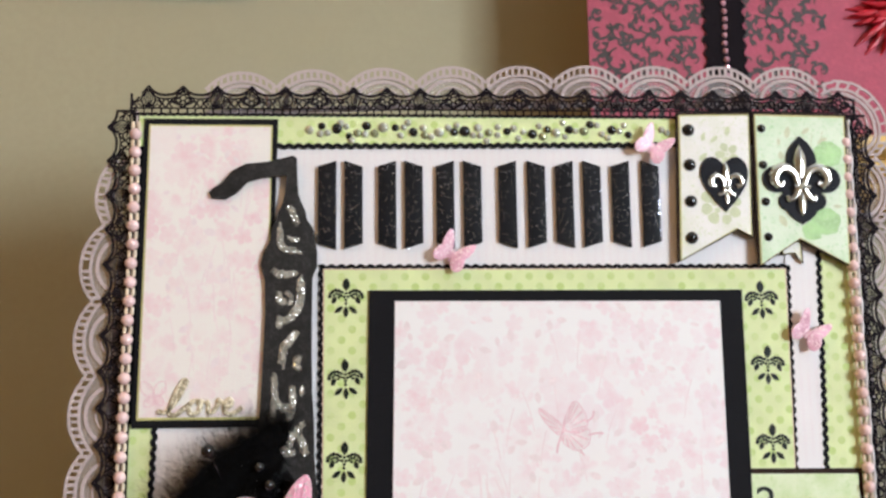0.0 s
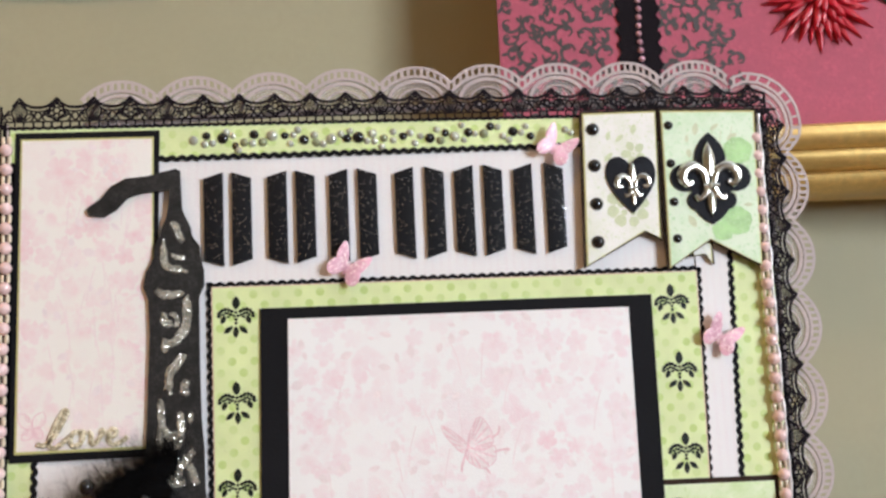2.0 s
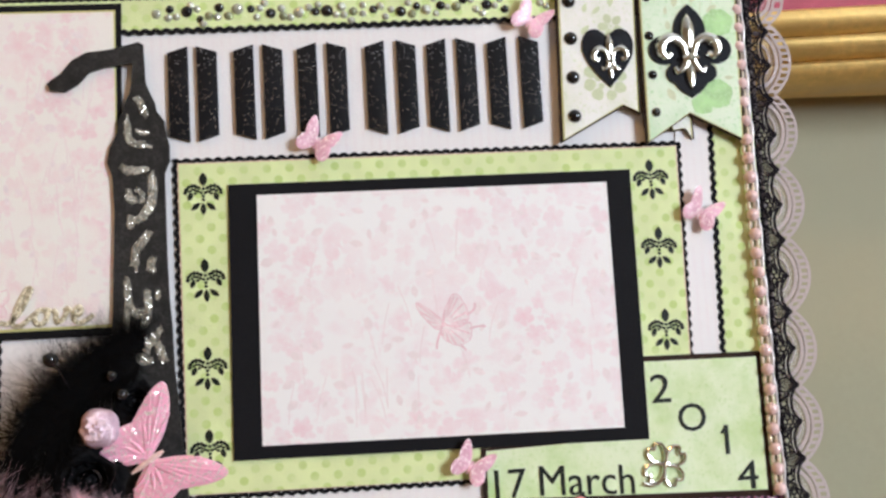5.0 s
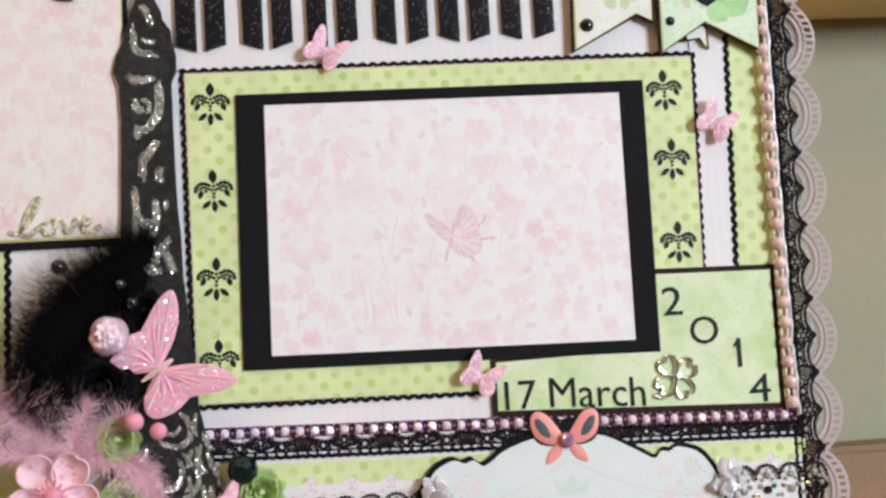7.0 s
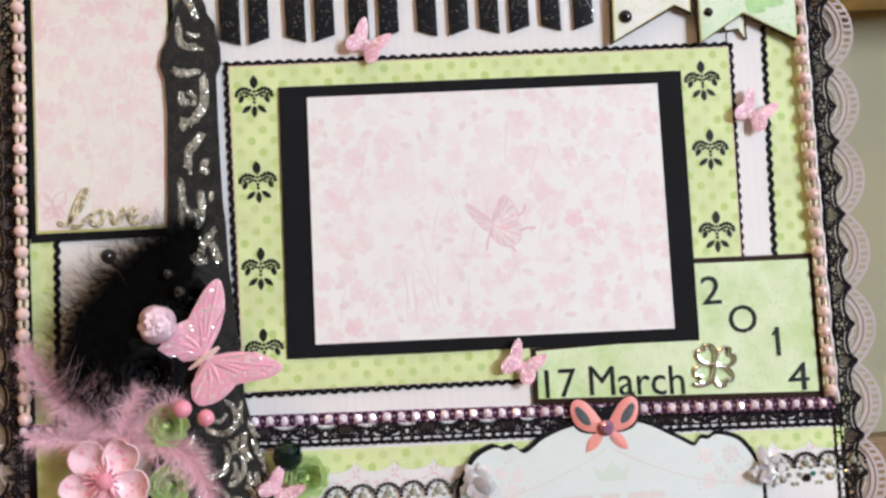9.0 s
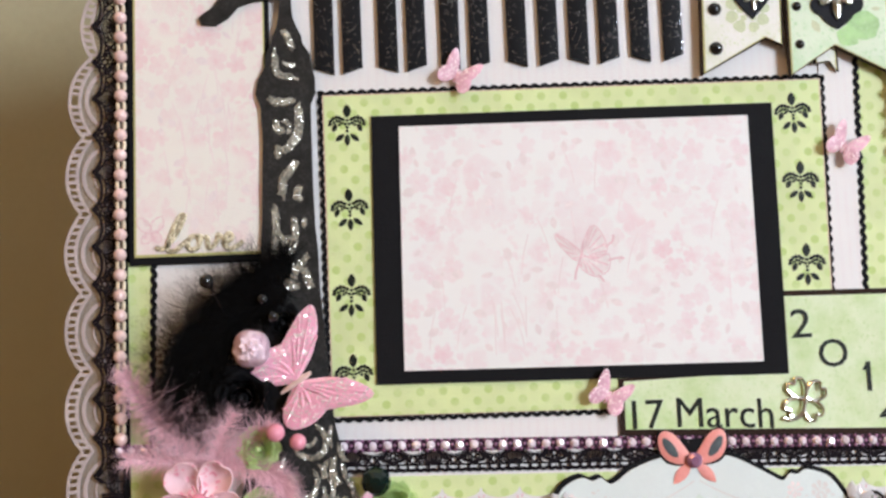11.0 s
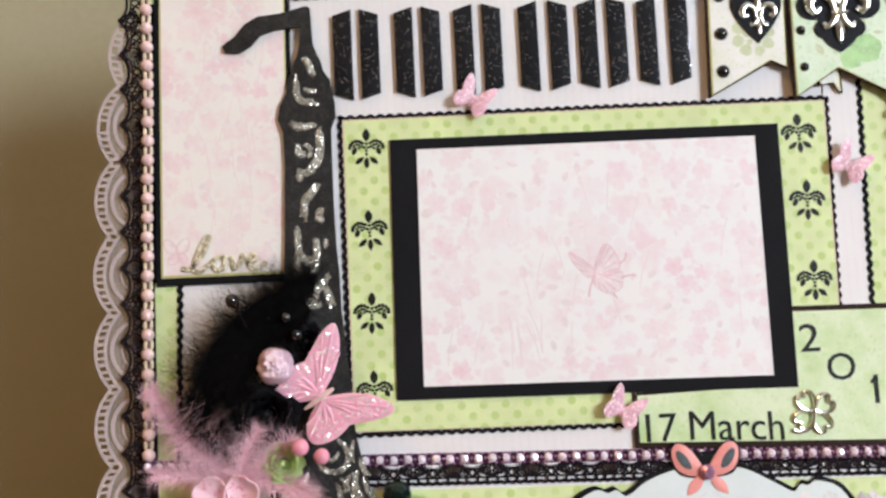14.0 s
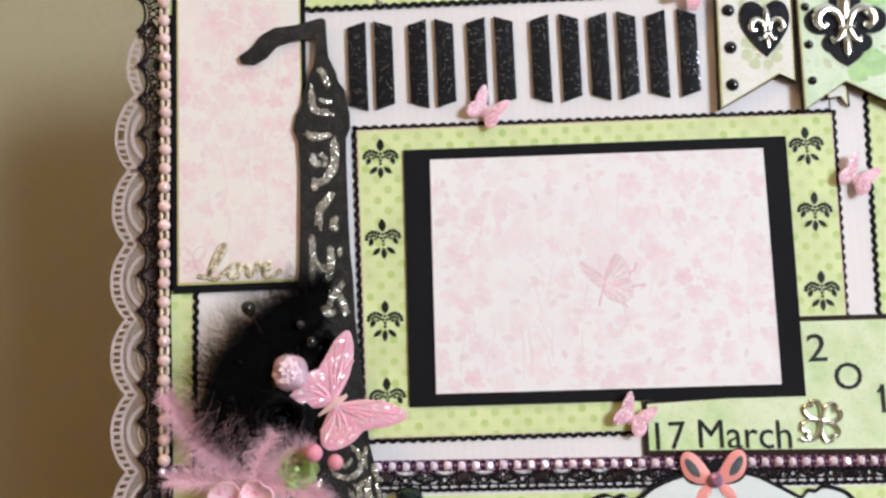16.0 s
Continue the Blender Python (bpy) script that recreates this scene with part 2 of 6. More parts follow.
def thing(name, at, label, category, group="", kind=""):
    """An Empty at the base of a thing whose parts follow."""
    ob = new(name)
    ob.empty_display_size = 0.005
    ob.location = at
    ORIGIN[ob] = Vector(at)
    return tagged(ob, label, category, group, kind)


def part(name, bm, material, parent, label="", flat=False):
    ob = new(name, finish(name, bm, material, ORIGIN[parent], flat))
    ob.parent = parent
    ORIGIN[ob] = ORIGIN[parent]
    return tagged(ob, label)


def single(name, bm, material, at, label, category, group="", kind="", flat=False):
    """A thing of one mesh."""
    ob = new(name, finish(name, bm, material, Vector(at), flat))
    ob.location = at
    ORIGIN[ob] = Vector(at)
    return tagged(ob, label, category, group, kind)


def slab(bm, pts, y0, y1, bevel=0.0):
    """A flat piece with the outline pts, from y0 at its back to y1 at its front."""
    back = [bm.verts.new(P(x, z, y0)) for x, z in pts]
    front = [bm.verts.new(P(x, z, y1)) for x, z in pts]
    n = len(pts)
    bm.faces.new(back)
    f = bm.faces.new(front)
    for i in range(n):
        bm.faces.new((back[i], back[(i + 1) % n], front[(i + 1) % n], front[i]))
    if bevel:
        bmesh.ops.bevel(bm, geom=list(f.edges), offset=bevel * MM, segments=2, affect="EDGES", profile=0.6)
    return bm


def box(bm, lo, hi):
    """A block between two corners, in metres."""
    (a, b, c), (d, e, f) = lo, hi
    v = [bm.verts.new(p) for p in ((a, b, c), (d, b, c), (d, e, c), (a, e, c), (a, b, f), (d, b, f), (d, e, f), (a, e, f))]
    for q in ((0, 1, 2, 3), (4, 5, 6, 7), (0, 1, 5, 4), (1, 2, 6, 5), (2, 3, 7, 6), (3, 0, 4, 7)):
        bm.faces.new([v[i] for i in q])
    return bm


def strip(bm, pts, w, y0, y1, closed=False):
    """A flat band of width w along pts, mitred at the corners."""
    n = len(pts)
    left, right = [], []
    for i, (x, z) in enumerate(pts):
        a = pts[i - 1] if (i or closed) else pts[i]
        b = pts[(i + 1) % n] if (i < n - 1 or closed) else pts[i]
        d = Vector((b[0] - a[0], b[1] - a[1]))
        d = d.normalized() if d.length > 1e-9 else Vector((1, 0))
        h = (w[i] if isinstance(w, list) else w) / 2
        left.append((x - d.y * h, z + d.x * h))
        right.append((x + d.y * h, z - d.x * h))
    rows = [[bm.verts.new(P(x, z, y)) for x, z in side] for side, y in ((left, y1), (right, y1), (right, y0), (left, y0))]
    for i in range(n if closed else n - 1):
        j = (i + 1) % n
        for k in range(4):
            bm.faces.new((rows[k][i], rows[k][j], rows[(k + 1) % 4][j], rows[(k + 1) % 4][i]))
    if not closed:
        for e in (0, -1):
            bm.faces.new([r[e] for r in rows])
    return bm


def tube(bm, pts, r, sides=6, flatten=1.0):
    """A round rod along pts (Vectors in metres); r: one radius or one for each point, in mm."""
    n = len(pts)
    rings = []
    for i, p in enumerate(pts):
        d = (pts[min(i + 1, n - 1)] - pts[max(i - 1, 0)]).normalized()
        up = Vector((0, -1, 0)) if abs(d.y) < 0.9 else Vector((1, 0, 0))
        a = d.cross(up).normalized()
        b = a.cross(d).normalized()
        q = (r[i] if isinstance(r, (list, tuple)) else r) * MM
        rings.append([bm.verts.new(p + a * q * math.cos(t) + b * q * flatten * math.sin(t)) for t in (2 * math.pi * k / sides for k in range(sides))])
    for i in range(n - 1):
        for k in range(sides):
            bm.faces.new((rings[i][k], rings[i][(k + 1) % sides], rings[i + 1][(k + 1) % sides], rings[i + 1][k]))
    bm.faces.new(rings[0])
    bm.faces.new(rings[-1])
    return bm


def ball(bm, x, z, y, r, h=None, seg=12, rings=7, half=False):
    """A round bead, or with half a cabochon whose flat back lies at y."""
    h = h or r
    top = math.pi / 2
    low = 0.0 if half else -math.pi / 2
    grid = []
    for i in range(rings + 1):
        a = low + (top - low) * i / rings
        c = max(math.cos(a), 0.02)
        grid.append([bm.verts.new(P(x + r * c * math.cos(t), z + r * c * math.sin(t), y - h * math.sin(a))) for t in (2 * math.pi * k / seg for k in range(seg))])
    for i in range(rings):
        for k in range(seg):
            bm.faces.new((grid[i][k], grid[i][(k + 1) % seg], grid[i + 1][(k + 1) % seg], grid[i + 1][k]))
    bm.faces.new(grid[0])
    bm.faces.new(grid[-1])
    return bm


def gem(bm, x, z, y, r, h=None, seg=8, turn=0.0):
    """A cut stone: girdle, crown facets and a flat table."""
    h = h or r * 0.7
    levels = ((1.0, 0.0), (1.0, 0.25), (0.82, 0.62), (0.5, 1.0))
    grid = []
    for j, (k, t) in enumerate(levels):
        off = turn + (math.pi / seg if j == 2 else 0)
        grid.append([bm.verts.new(P(x + r * k * math.cos(off + 2 * math.pi * i / seg), z + r * k * math.sin(off + 2 * math.pi * i / seg), y - h * t)) for i in range(seg)])
    for j in range(3):
        for i in range(seg):
            bm.faces.new((grid[j][i], grid[j][(i + 1) % seg], grid[j + 1][(i + 1) % seg], grid[j + 1][i]))
    bm.faces.new(grid[0])
    bm.faces.new(grid[-1])
    return bm


def pillow(bm, pts, y, h, core=0.55):
    """A domed piece with the outline pts: flat back at y, raised to h in the middle."""
    cx = sum(p[0] for p in pts) / len(pts)
    cz = sum(p[1] for p in pts) / len(pts)
    n = len(pts)
    rows = [[bm.verts.new(P(cx + (x - cx) * k, cz + (z - cz) * k, y - h * t)) for x, z in pts] for k, t in ((1, 0), (1, 0.25), (0.85, 0.65), (core, 0.92))]
    bm.faces.new(rows[0])
    mid = bm.verts.new(P(cx, cz, y - h))
    for j in range(3):
        for i in range(n):
            bm.faces.new((rows[j][i], rows[j][(i + 1) % n], rows[j + 1][(i + 1) % n], rows[j + 1][i]))
    for i in range(n):
        bm.faces.new((rows[3][i], rows[3][(i + 1) % n], mid))
    return bm


def curve(pts, steps=8, closed=False):
    """A smooth line through 2D points."""
    out = []
    n = len(pts)
    for i in range(n if closed else n - 1):
        if closed:
            a, b, c, d = (pts[(i + k) % n] for k in (-1, 0, 1, 2))
        else:
            a, b, c, d = pts[max(i - 1, 0)], pts[i], pts[i + 1], pts[min(i + 2, n - 1)]
        for s in range(steps):
            t = s / steps
            out.append(tuple(0.5 * (2 * b[k] + (c[k] - a[k]) * t + (2 * a[k] - 5 * b[k] + 4 * c[k] - d[k]) * t * t + (3 * b[k] - a[k] - 3 * c[k] + d[k]) * t ** 3) for k in range(2)))
    if not closed:
        out.append(tuple(pts[-1]))
    return out


def wavy(a, b, pitch=3.4, amp=0.45, steps=4):
    """A rippled line from a to b."""
    a, b = Vector(a), Vector(b)
    d = b - a
    n = max(1, round(d.length / pitch)) * steps
    side = Vector((-d.y, d.x)).normalized()
    return [tuple(a + d * i / n + side * amp * math.sin(2 * math.pi * i / steps)) for i in range(n + 1)]


def rect(x0, z0, x1, z1):
    return [(x0, z0), (x1, z0), (x1, z1), (x0, z1)]


# ---- the room ----
L, R, FRONT, BACK, LOW, HIGH = -1.7, 2.0, 0.135, -3.0, -0.75, 1.65


def structure(name, lo, hi, material, label, category):
    bm = bmesh.new()
    box(bm, lo, hi)
    return single(name, bm, material, ((lo[0] + hi[0]) / 2, (lo[1] + hi[1]) / 2, lo[2]), label, category, kind="structure", flat=True)


structure("wall_north", (L, FRONT, LOW), (R, FRONT + 0.1, HIGH), WALL, "olive beige painted wall behind the scrapbook pages", "wall")
structure("wall_south", (L, BACK - 0.1, LOW), (R, BACK, HIGH), ROOM, "tan painted wall of the room", "wall")
structure("wall_west", (L - 0.1, BACK - 0.1, LOW), (L, FRONT + 0.1, HIGH), ROOM, "tan painted side wall of the room", "wall")
structure("floor", (L - 0.1, BACK - 0.1, LOW - 0.1), (R + 0.1, FRONT + 0.1, LOW), FLOORING, "dark wooden floor of the room", "floor")
structure("ceiling", (L - 0.1, BACK - 0.1, HIGH), (R + 0.1, FRONT + 0.1, HIGH + 0.1), WHITE, "white painted ceiling of the room", "ceiling")
bm = bmesh.new()
W0, W1, S0, S1 = -2.54, -1.54, 0.08, 1.1
box(bm, (R, BACK - 0.1, LOW), (R + 0.1, W0, HIGH))
box(bm, (R, W1, LOW), (R + 0.1, FRONT + 0.1, HIGH))
box(bm, (R, W0, LOW), (R + 0.1, W1, S0))
box(bm, (R, W0, S1), (R + 0.1, W1, HIGH))
single("wall_east", bm, ROOM, (R + 0.05, -1.2, LOW), "tan painted wall with a window opening", "wall", kind="structure", flat=True)
window = thing("window_1", (R + 0.05, (W0 + W1) / 2, S0), "white framed window that lets in daylight", "window", kind="structure")
bm = bmesh.new()
for lo, hi in (((W0, S0), (W0 + 0.05, S1)), ((W1 - 0.05, S0), (W1, S1)), ((W0 + 0.05, S0), (W1 - 0.05, S0 + 0.05)), ((W0 + 0.05, S1 - 0.05), (W1 - 0.05, S1))):
    box(bm, (R + 0.03, lo[0], lo[1]), (R + 0.08, hi[0], hi[1]))
part("window_frame", bm, WHITE, window, flat=True)
glass = Nodes("window_glass")
glass.put("Base Color", (0.95, 0.97, 0.97))
glass.put("Roughness", 0.02)
glass.put("Transmission Weight", 1.0)
bm = bmesh.new()
box(bm, (R + 0.052, W0 + 0.05, S0 + 0.05), (R + 0.058, W1 - 0.05, S1 - 0.05))
part("pane", bm, glass.mat, window, flat=True).visible_shadow = False

table = thing("table", (0.1, -0.2, LOW), "brown wooden table that carries the scrapbook page", "table")
bm = bmesh.new()
box(bm, (-0.6, -0.3, -0.03), (0.9, FRONT - 0.025, 0.0))
bmesh.ops.bevel(bm, geom=bm.edges[:], offset=0.003, segments=2, affect="EDGES")
part("tabletop", bm, WOOD, table)
bm = bmesh.new()
box(bm, (-0.6, FRONT - 0.025, -0.03), (0.9, FRONT - 0.002, 0.064))
bmesh.ops.bevel(bm, geom=bm.edges[:], offset=0.003, segments=2, affect="EDGES")
part("back_rail", bm, WOOD, table, "brown wooden rail along the back edge")
for x in (-0.55, 0.8):
    for y in (-0.26, 0.08):
        bm = bmesh.new()
        box(bm, (x, y, LOW), (x + 0.05, y + 0.05, -0.03))
        part("leg", bm, WOOD, table)

# unseen fitting, added to house the warm fill lamp
lamp = thing("ceiling_light", (-0.62, -0.95, HIGH), "round white ceiling fitting, out of view, added for the warm fill", "ceiling light")
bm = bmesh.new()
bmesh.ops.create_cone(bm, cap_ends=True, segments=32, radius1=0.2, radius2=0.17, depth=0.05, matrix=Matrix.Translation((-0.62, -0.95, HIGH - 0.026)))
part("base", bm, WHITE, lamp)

# ---- the scrapbook page: layered papers ----
page = thing("scrapbook_page", P(155, 0, 1), "square scrapbook page of layered green, pink and black papers", "scrapbook page")
bm = bmesh.new()
slab(bm, rect(4, 0, 304.5, 297.6), 2.4, 0.0)
part("base_sheet", bm, BLACK_CARD, page, "black card base sheet", flat=True)


def paper(name, pts, y, material, label="", thick=0.5):
    bm = bmesh.new()
    slab(bm, pts, y, y - thick)
    return part(name, bm, material, page, label, flat=True)


def trim(name, pts, w, y, label="black scalloped paper edge", thick=0.35):
    bm = bmesh.new()
    strip(bm, pts, w, y, y - thick)
    return part(name, bm, BLACK_CARD, page, label, flat=True)


paper("title_panel", [(60, 98), (86, 98), (86, 232), (288, 232), (288, 287), (60, 287)], 0, PALE, "pale pink striped paper behind the title")
paper("top_strip", [(7, 284.2), (230, 285.6), (230, 297.5), (7, 297.3)], -0.5, GREEN_DOT, "green dotted paper strip")
trim("scalloped_edge", wavy((62, 284.4), (229, 286.2), 3.9, 0.45, 8), 1.8, -0.9)
paper("side_panel", [(282, 95), (303, 95), (303, 297.5), (284.5, 297.5)], -0.52, GREEN_DOT, "green dotted paper panel")
paper("side_strip", [(268, 150), (283.2, 150), (286.4, 262), (272, 262)], -0.58, PALE, "pale pink striped paper strip")
trim("scalloped_edge", wavy((282.6, 150), (286.2, 262), 3.9, 0.45, 8), 1.8, -0.95)
paper("mat_edge", [(80.9, 234.3), (271.2, 234.0), (269.2, 111.0), (80.8, 113.9)], -1.02, BLUSH_EDGE, "blush inked edge of the green photo mat", 0.2)
trim("scalloped_edge", wavy((79.4, 235.0), (272.6, 234.8), 3.9, 0.45, 8), 1.55, -0.8)
trim("scalloped_edge", wavy((80.1, 235), (79.9, 113), 3.9, 0.45, 8), 1.55, -0.8)
trim("scalloped_edge", wavy((272.0, 235), (269.9, 150), 3.9, 0.45, 8), 1.55, -0.8)
trim("scalloped_edge", wavy((80, 112.9), (188, 111.4), 3.9, 0.45, 8), 1.55, -0.8)
paper("green_mat", [(81.3, 233.9), (270.8, 233.6), (268.8, 111), (81.2, 114.2)], -0.82, GREEN_DOT, "green dotted paper photo mat")
paper("lower_strip", [(60, 99), (189, 99), (189, 112.4), (60, 113.4)], -0.2, PALE, "pale pink paper strip")
paper("left_strip", [(7, 100), (15, 100), (16.6, 174), (7, 174)], 0, GREEN_DOT, "green dotted paper strip")
paper("left_panel", [(16, 100), (62, 100), (62, 174), (17, 174)], -0.1, PALE, "pale striped paper panel")
trim("scalloped_edge", wavy((14.6, 100), (16.8, 174), 3.9, 0.45, 8), 1.8, -0.6)
paper("foot_panel", [(7, 3), (303, 3), (303, 92), (7, 104)], -0.25, PALE, "pale paper at the foot of the page")

# floral side box on a black mat
paper("box_mat", [(8.0, 172.6), (60, 172.4), (62.4, 295.6), (9.2, 295.4)], -1.0, BLACK_CARD, "black card mat of the side panel", 0.6)
paper("box_edge", [(9.9, 175.6), (59, 175.4), (60.2, 293), (11.2, 292.9)], -1.6, INKED, "yellow inked paper edge", 0.3)
box_paper = paper("floral_panel", [(10.7, 176.6), (58.6, 176.4), (59.6, 292.2), (11.9, 292.2)], -1.9, FLORAL_CREAM, "pink and cream floral paper", 0.25)

# the photo mat in the middle
mat = thing("photo_mat", P(175, 122, -1), "black card photo mat with a pale pink floral sheet", "photo mat")
bm = bmesh.new()
slab(bm, [(97.5, 125.1), (250.8, 122.4), (251.5, 225.1), (99.1, 225.4)], -1.3, -2.3, 0.15)
part("backing", bm, BLACK_CARD, mat, flat=True)
bm = bmesh.new()
slab(bm, [(107.9, 129.7), (241.5, 127.4), (241.8, 220.5), (109.4, 221.0)], -2.3, -2.75)
part("floral_sheet", bm, FLORAL, mat, "pale pink floral paper", flat=True)

# date card
card = thing("date_card", P(240, 100, -1), "green mottled date card with a dark border beside the photo mat", "card")
bm = bmesh.new()
slab(bm, [(186.6, 102.6), (297.2, 98.2), (297.0, 152.6), (249.0, 153.3), (249.0, 124.4), (187.0, 123.3)], -1.3, -1.8)
part("border", bm, BROWN_EDGE, card, "dark brown card border", flat=True)
bm = bmesh.new()
slab(bm, [(188.6, 104.6), (295.2, 100.6), (295.2, 150.6), (249.4, 151.3), (249.4, 123.6), (188.8, 122.2)], -1.8, -2.1)
part("green_face", bm, GREEN_CLOUD, card, "light green mottled paper", flat=True)

# ---- more materials ----
LACE_BLACK = plain("black_lace_thread", (0.012, 0.009, 0.012), 0.85, vary=0.3)
LACE_LILAC = plain("dusty_lilac_lace_thread", (0.52, 0.44, 0.43), 0.85, vary=0.12, sheen=0.3)
PEARL = smooth("pink_pearl", (0.95, 0.68, 0.66), 0.18, metal=0.12, coat=1.0)
CREAM_BEAD = smooth("cream_gold_bead", (0.88, 0.74, 0.56), 0.2, coat=0.8)
CORD = smooth("clear_plastic_cord", (0.9, 0.86, 0.86), 0.12, metal=0.25, coat=1.0)
PEARL_PINK = smooth("rose_pearl", (0.85, 0.32, 0.42), 0.2, coat=0.8)
sheer = Nodes("sheer_lilac_tulle")
sheer.put("Base Color", (0.62, 0.55, 0.53))
sheer.put("Roughness", 0.9)
sheer.put("Alpha", sheer.math("ADD", sheer.math("MULTIPLY", sheer.noise(900, 2.0), 0.26), 0.1))
TULLE = sheer.mat
SILVER = smooth("polished_silver", (0.78, 0.76, 0.69), 0.2, metal=1.0)
CLEAR_STONE = smooth("clear_rhinestone", (0.86, 0.9, 0.78), 0.08, metal=0.35, coat=1.0, trans=0.4)
SMOKY_STONE = smooth("smoky_rhinestone", (0.42, 0.46, 0.28), 0.08, metal=0.3, coat=1.0, trans=0.3)
PINK_STONE = smooth("pink_rhinestone", (1.0, 0.86, 0.95), 0.15, metal=0.2, coat=0.6)
MAUVE_STONE = smooth("mauve_glass_bead", (0.5, 0.25, 0.43), 0.15, metal=0.5, coat=0.6)
TEAL_STONE = smooth("teal_rhinestone", (0.05, 0.5, 0.45), 0.08, metal=0.6)
BLACK_STONE = smooth("black_stone", (0.008, 0.008, 0.01), 0.1, coat=0.4)
PURPLE_BAND = plain("dark_purple_band", (0.035, 0.014, 0.03), 0.5, vary=0.3)
SILVER_GLITTER = glitter("silver_glitter_glue", (0.13, 0.124, 0.1), (0.92, 0.88, 0.77), 2900, 0.38, 0.3, 0.35, 0.8, 0.0008, 0.3)
GOLD_GLITTER = glitter("pale_gold_glitter_word", (0.4, 0.34, 0.22), (1.0, 0.9, 0.66), 1700, 0.4, 0.35, 0.2, 0.25)
PINK_GLITTER = glitter("pink_glitter_wing", (0.93, 0.47, 0.58), (1.0, 0.8, 0.8), 2100, 0.2, 0.36, 0.14, 0.0, 0.0006, 0.2)
FOIL_PINK = glitter("pink_foil_wing", (1.0, 0.47, 0.63), (1.0, 0.86, 0.8), 2000, 0.2, 0.34, -0.08, 0.4, 0.0006, 0.3)
GREEN_GLITTER = glitter("green_glitter_ink", (0.42, 0.68, 0.3), (0.55, 0.78, 0.42), 2200, 0.15, 0.6, 0.0, 0.0, 0.0)
STENCIL = glitter("black_stencil_ink", (0.012, 0.016, 0.012), (0.25, 0.27, 0.24), 2400, 0.03, 0.5, 0.0, 0.9, 0.0)
FLORAL_MID = plain("soft_pink_print", (0.85, 0.72, 0.73), 0.6, vary=0.1, scale=160)
FLORAL_INK = plain("pale_pink_print", (0.855, 0.765, 0.765), 0.6, vary=0.1, scale=160)
FLORAL_DEEP = plain("pink_print", (0.82, 0.58, 0.62), 0.6, vary=0.12, scale=160)
LEAF_INK = plain("soft_sage_print", (0.63, 0.69, 0.44), 0.6, vary=0.12, scale=160)
FEATHER_BLACK = plain("black_marabou_down", (0.003, 0.0027, 0.0027), 0.9, vary=0.3)
FEATHER_PINK = plain("pink_down", (0.98, 0.6, 0.69), 0.75, vary=0.15, sheen=0.4)
ROSE_GREEN = plain("apple_green_rose_petal", (0.71, 0.9, 0.42), 0.55, vary=0.18, scale=150)
ROSE_PINK = plain("pale_pink_rose_petal", (1.0, 0.75, 0.84), 0.45, vary=0.12, scale=150)
ROSE_BLACK = plain("black_satin_petal", (0.02, 0.02, 0.023), 0.26, vary=0.2)
PETAL = glitter("blush_speckled_petal", (0.95, 0.6, 0.645), (0.85, 0.36, 0.45), 1000, 0.12, 0.55, 0.06, 0.0, 0.00012)
CRYSTAL = smooth("iridescent_pale_crystal", (0.95, 0.91, 0.93), 0.15, coat=0.8, trans=0.35)
CORAL = plain("coral_ribbon", (0.87, 0.33, 0.29), 0.5, vary=0.08)
TEAL = plain("dark_teal_felt", (0.085, 0.105, 0.115), 0.7, vary=0.3, scale=300)
TAG_WHITE = plain("mint_white_tag", (0.76, 0.83, 0.82), 0.4, vary=0.03, depth=0.00002)
MINT = plain("mint_print", (0.7, 0.8, 0.73), 0.6, vary=0.06)
ROSE_LINE = plain("faint_rose_print", (0.755, 0.73, 0.71), 0.6, vary=0.06)


def ring(cx, cz, rx, rz=None, n=10, turn=0.0):
    rz = rz or rx
    c, s = math.cos(turn), math.sin(turn)
    return [(cx + rx * math.cos(a) * c - rz * math.sin(a) * s, cz + rx * math.cos(a) * s + rz * math.sin(a) * c) for a in (2 * math.pi * i / n for i in range(n))]


def leaf(cx, cz, length, width, turn, n=5):
    """A pointed leaf outline; turn is counted from straight up, clockwise, in degrees."""
    pts = []
    for k in range(n + 1):
        t = k / n
        pts.append((width * math.sin(math.pi * t) ** 0.8 / 2, length * (t - 0.5)))
    pts += [(-x, z) for x, z in reversed(pts[1:-1])]
    a = radians(turn)
    return [(cx + x * math.cos(a) + z * math.sin(a), cz - x * math.sin(a) + z * math.cos(a)) for x, z in pts]


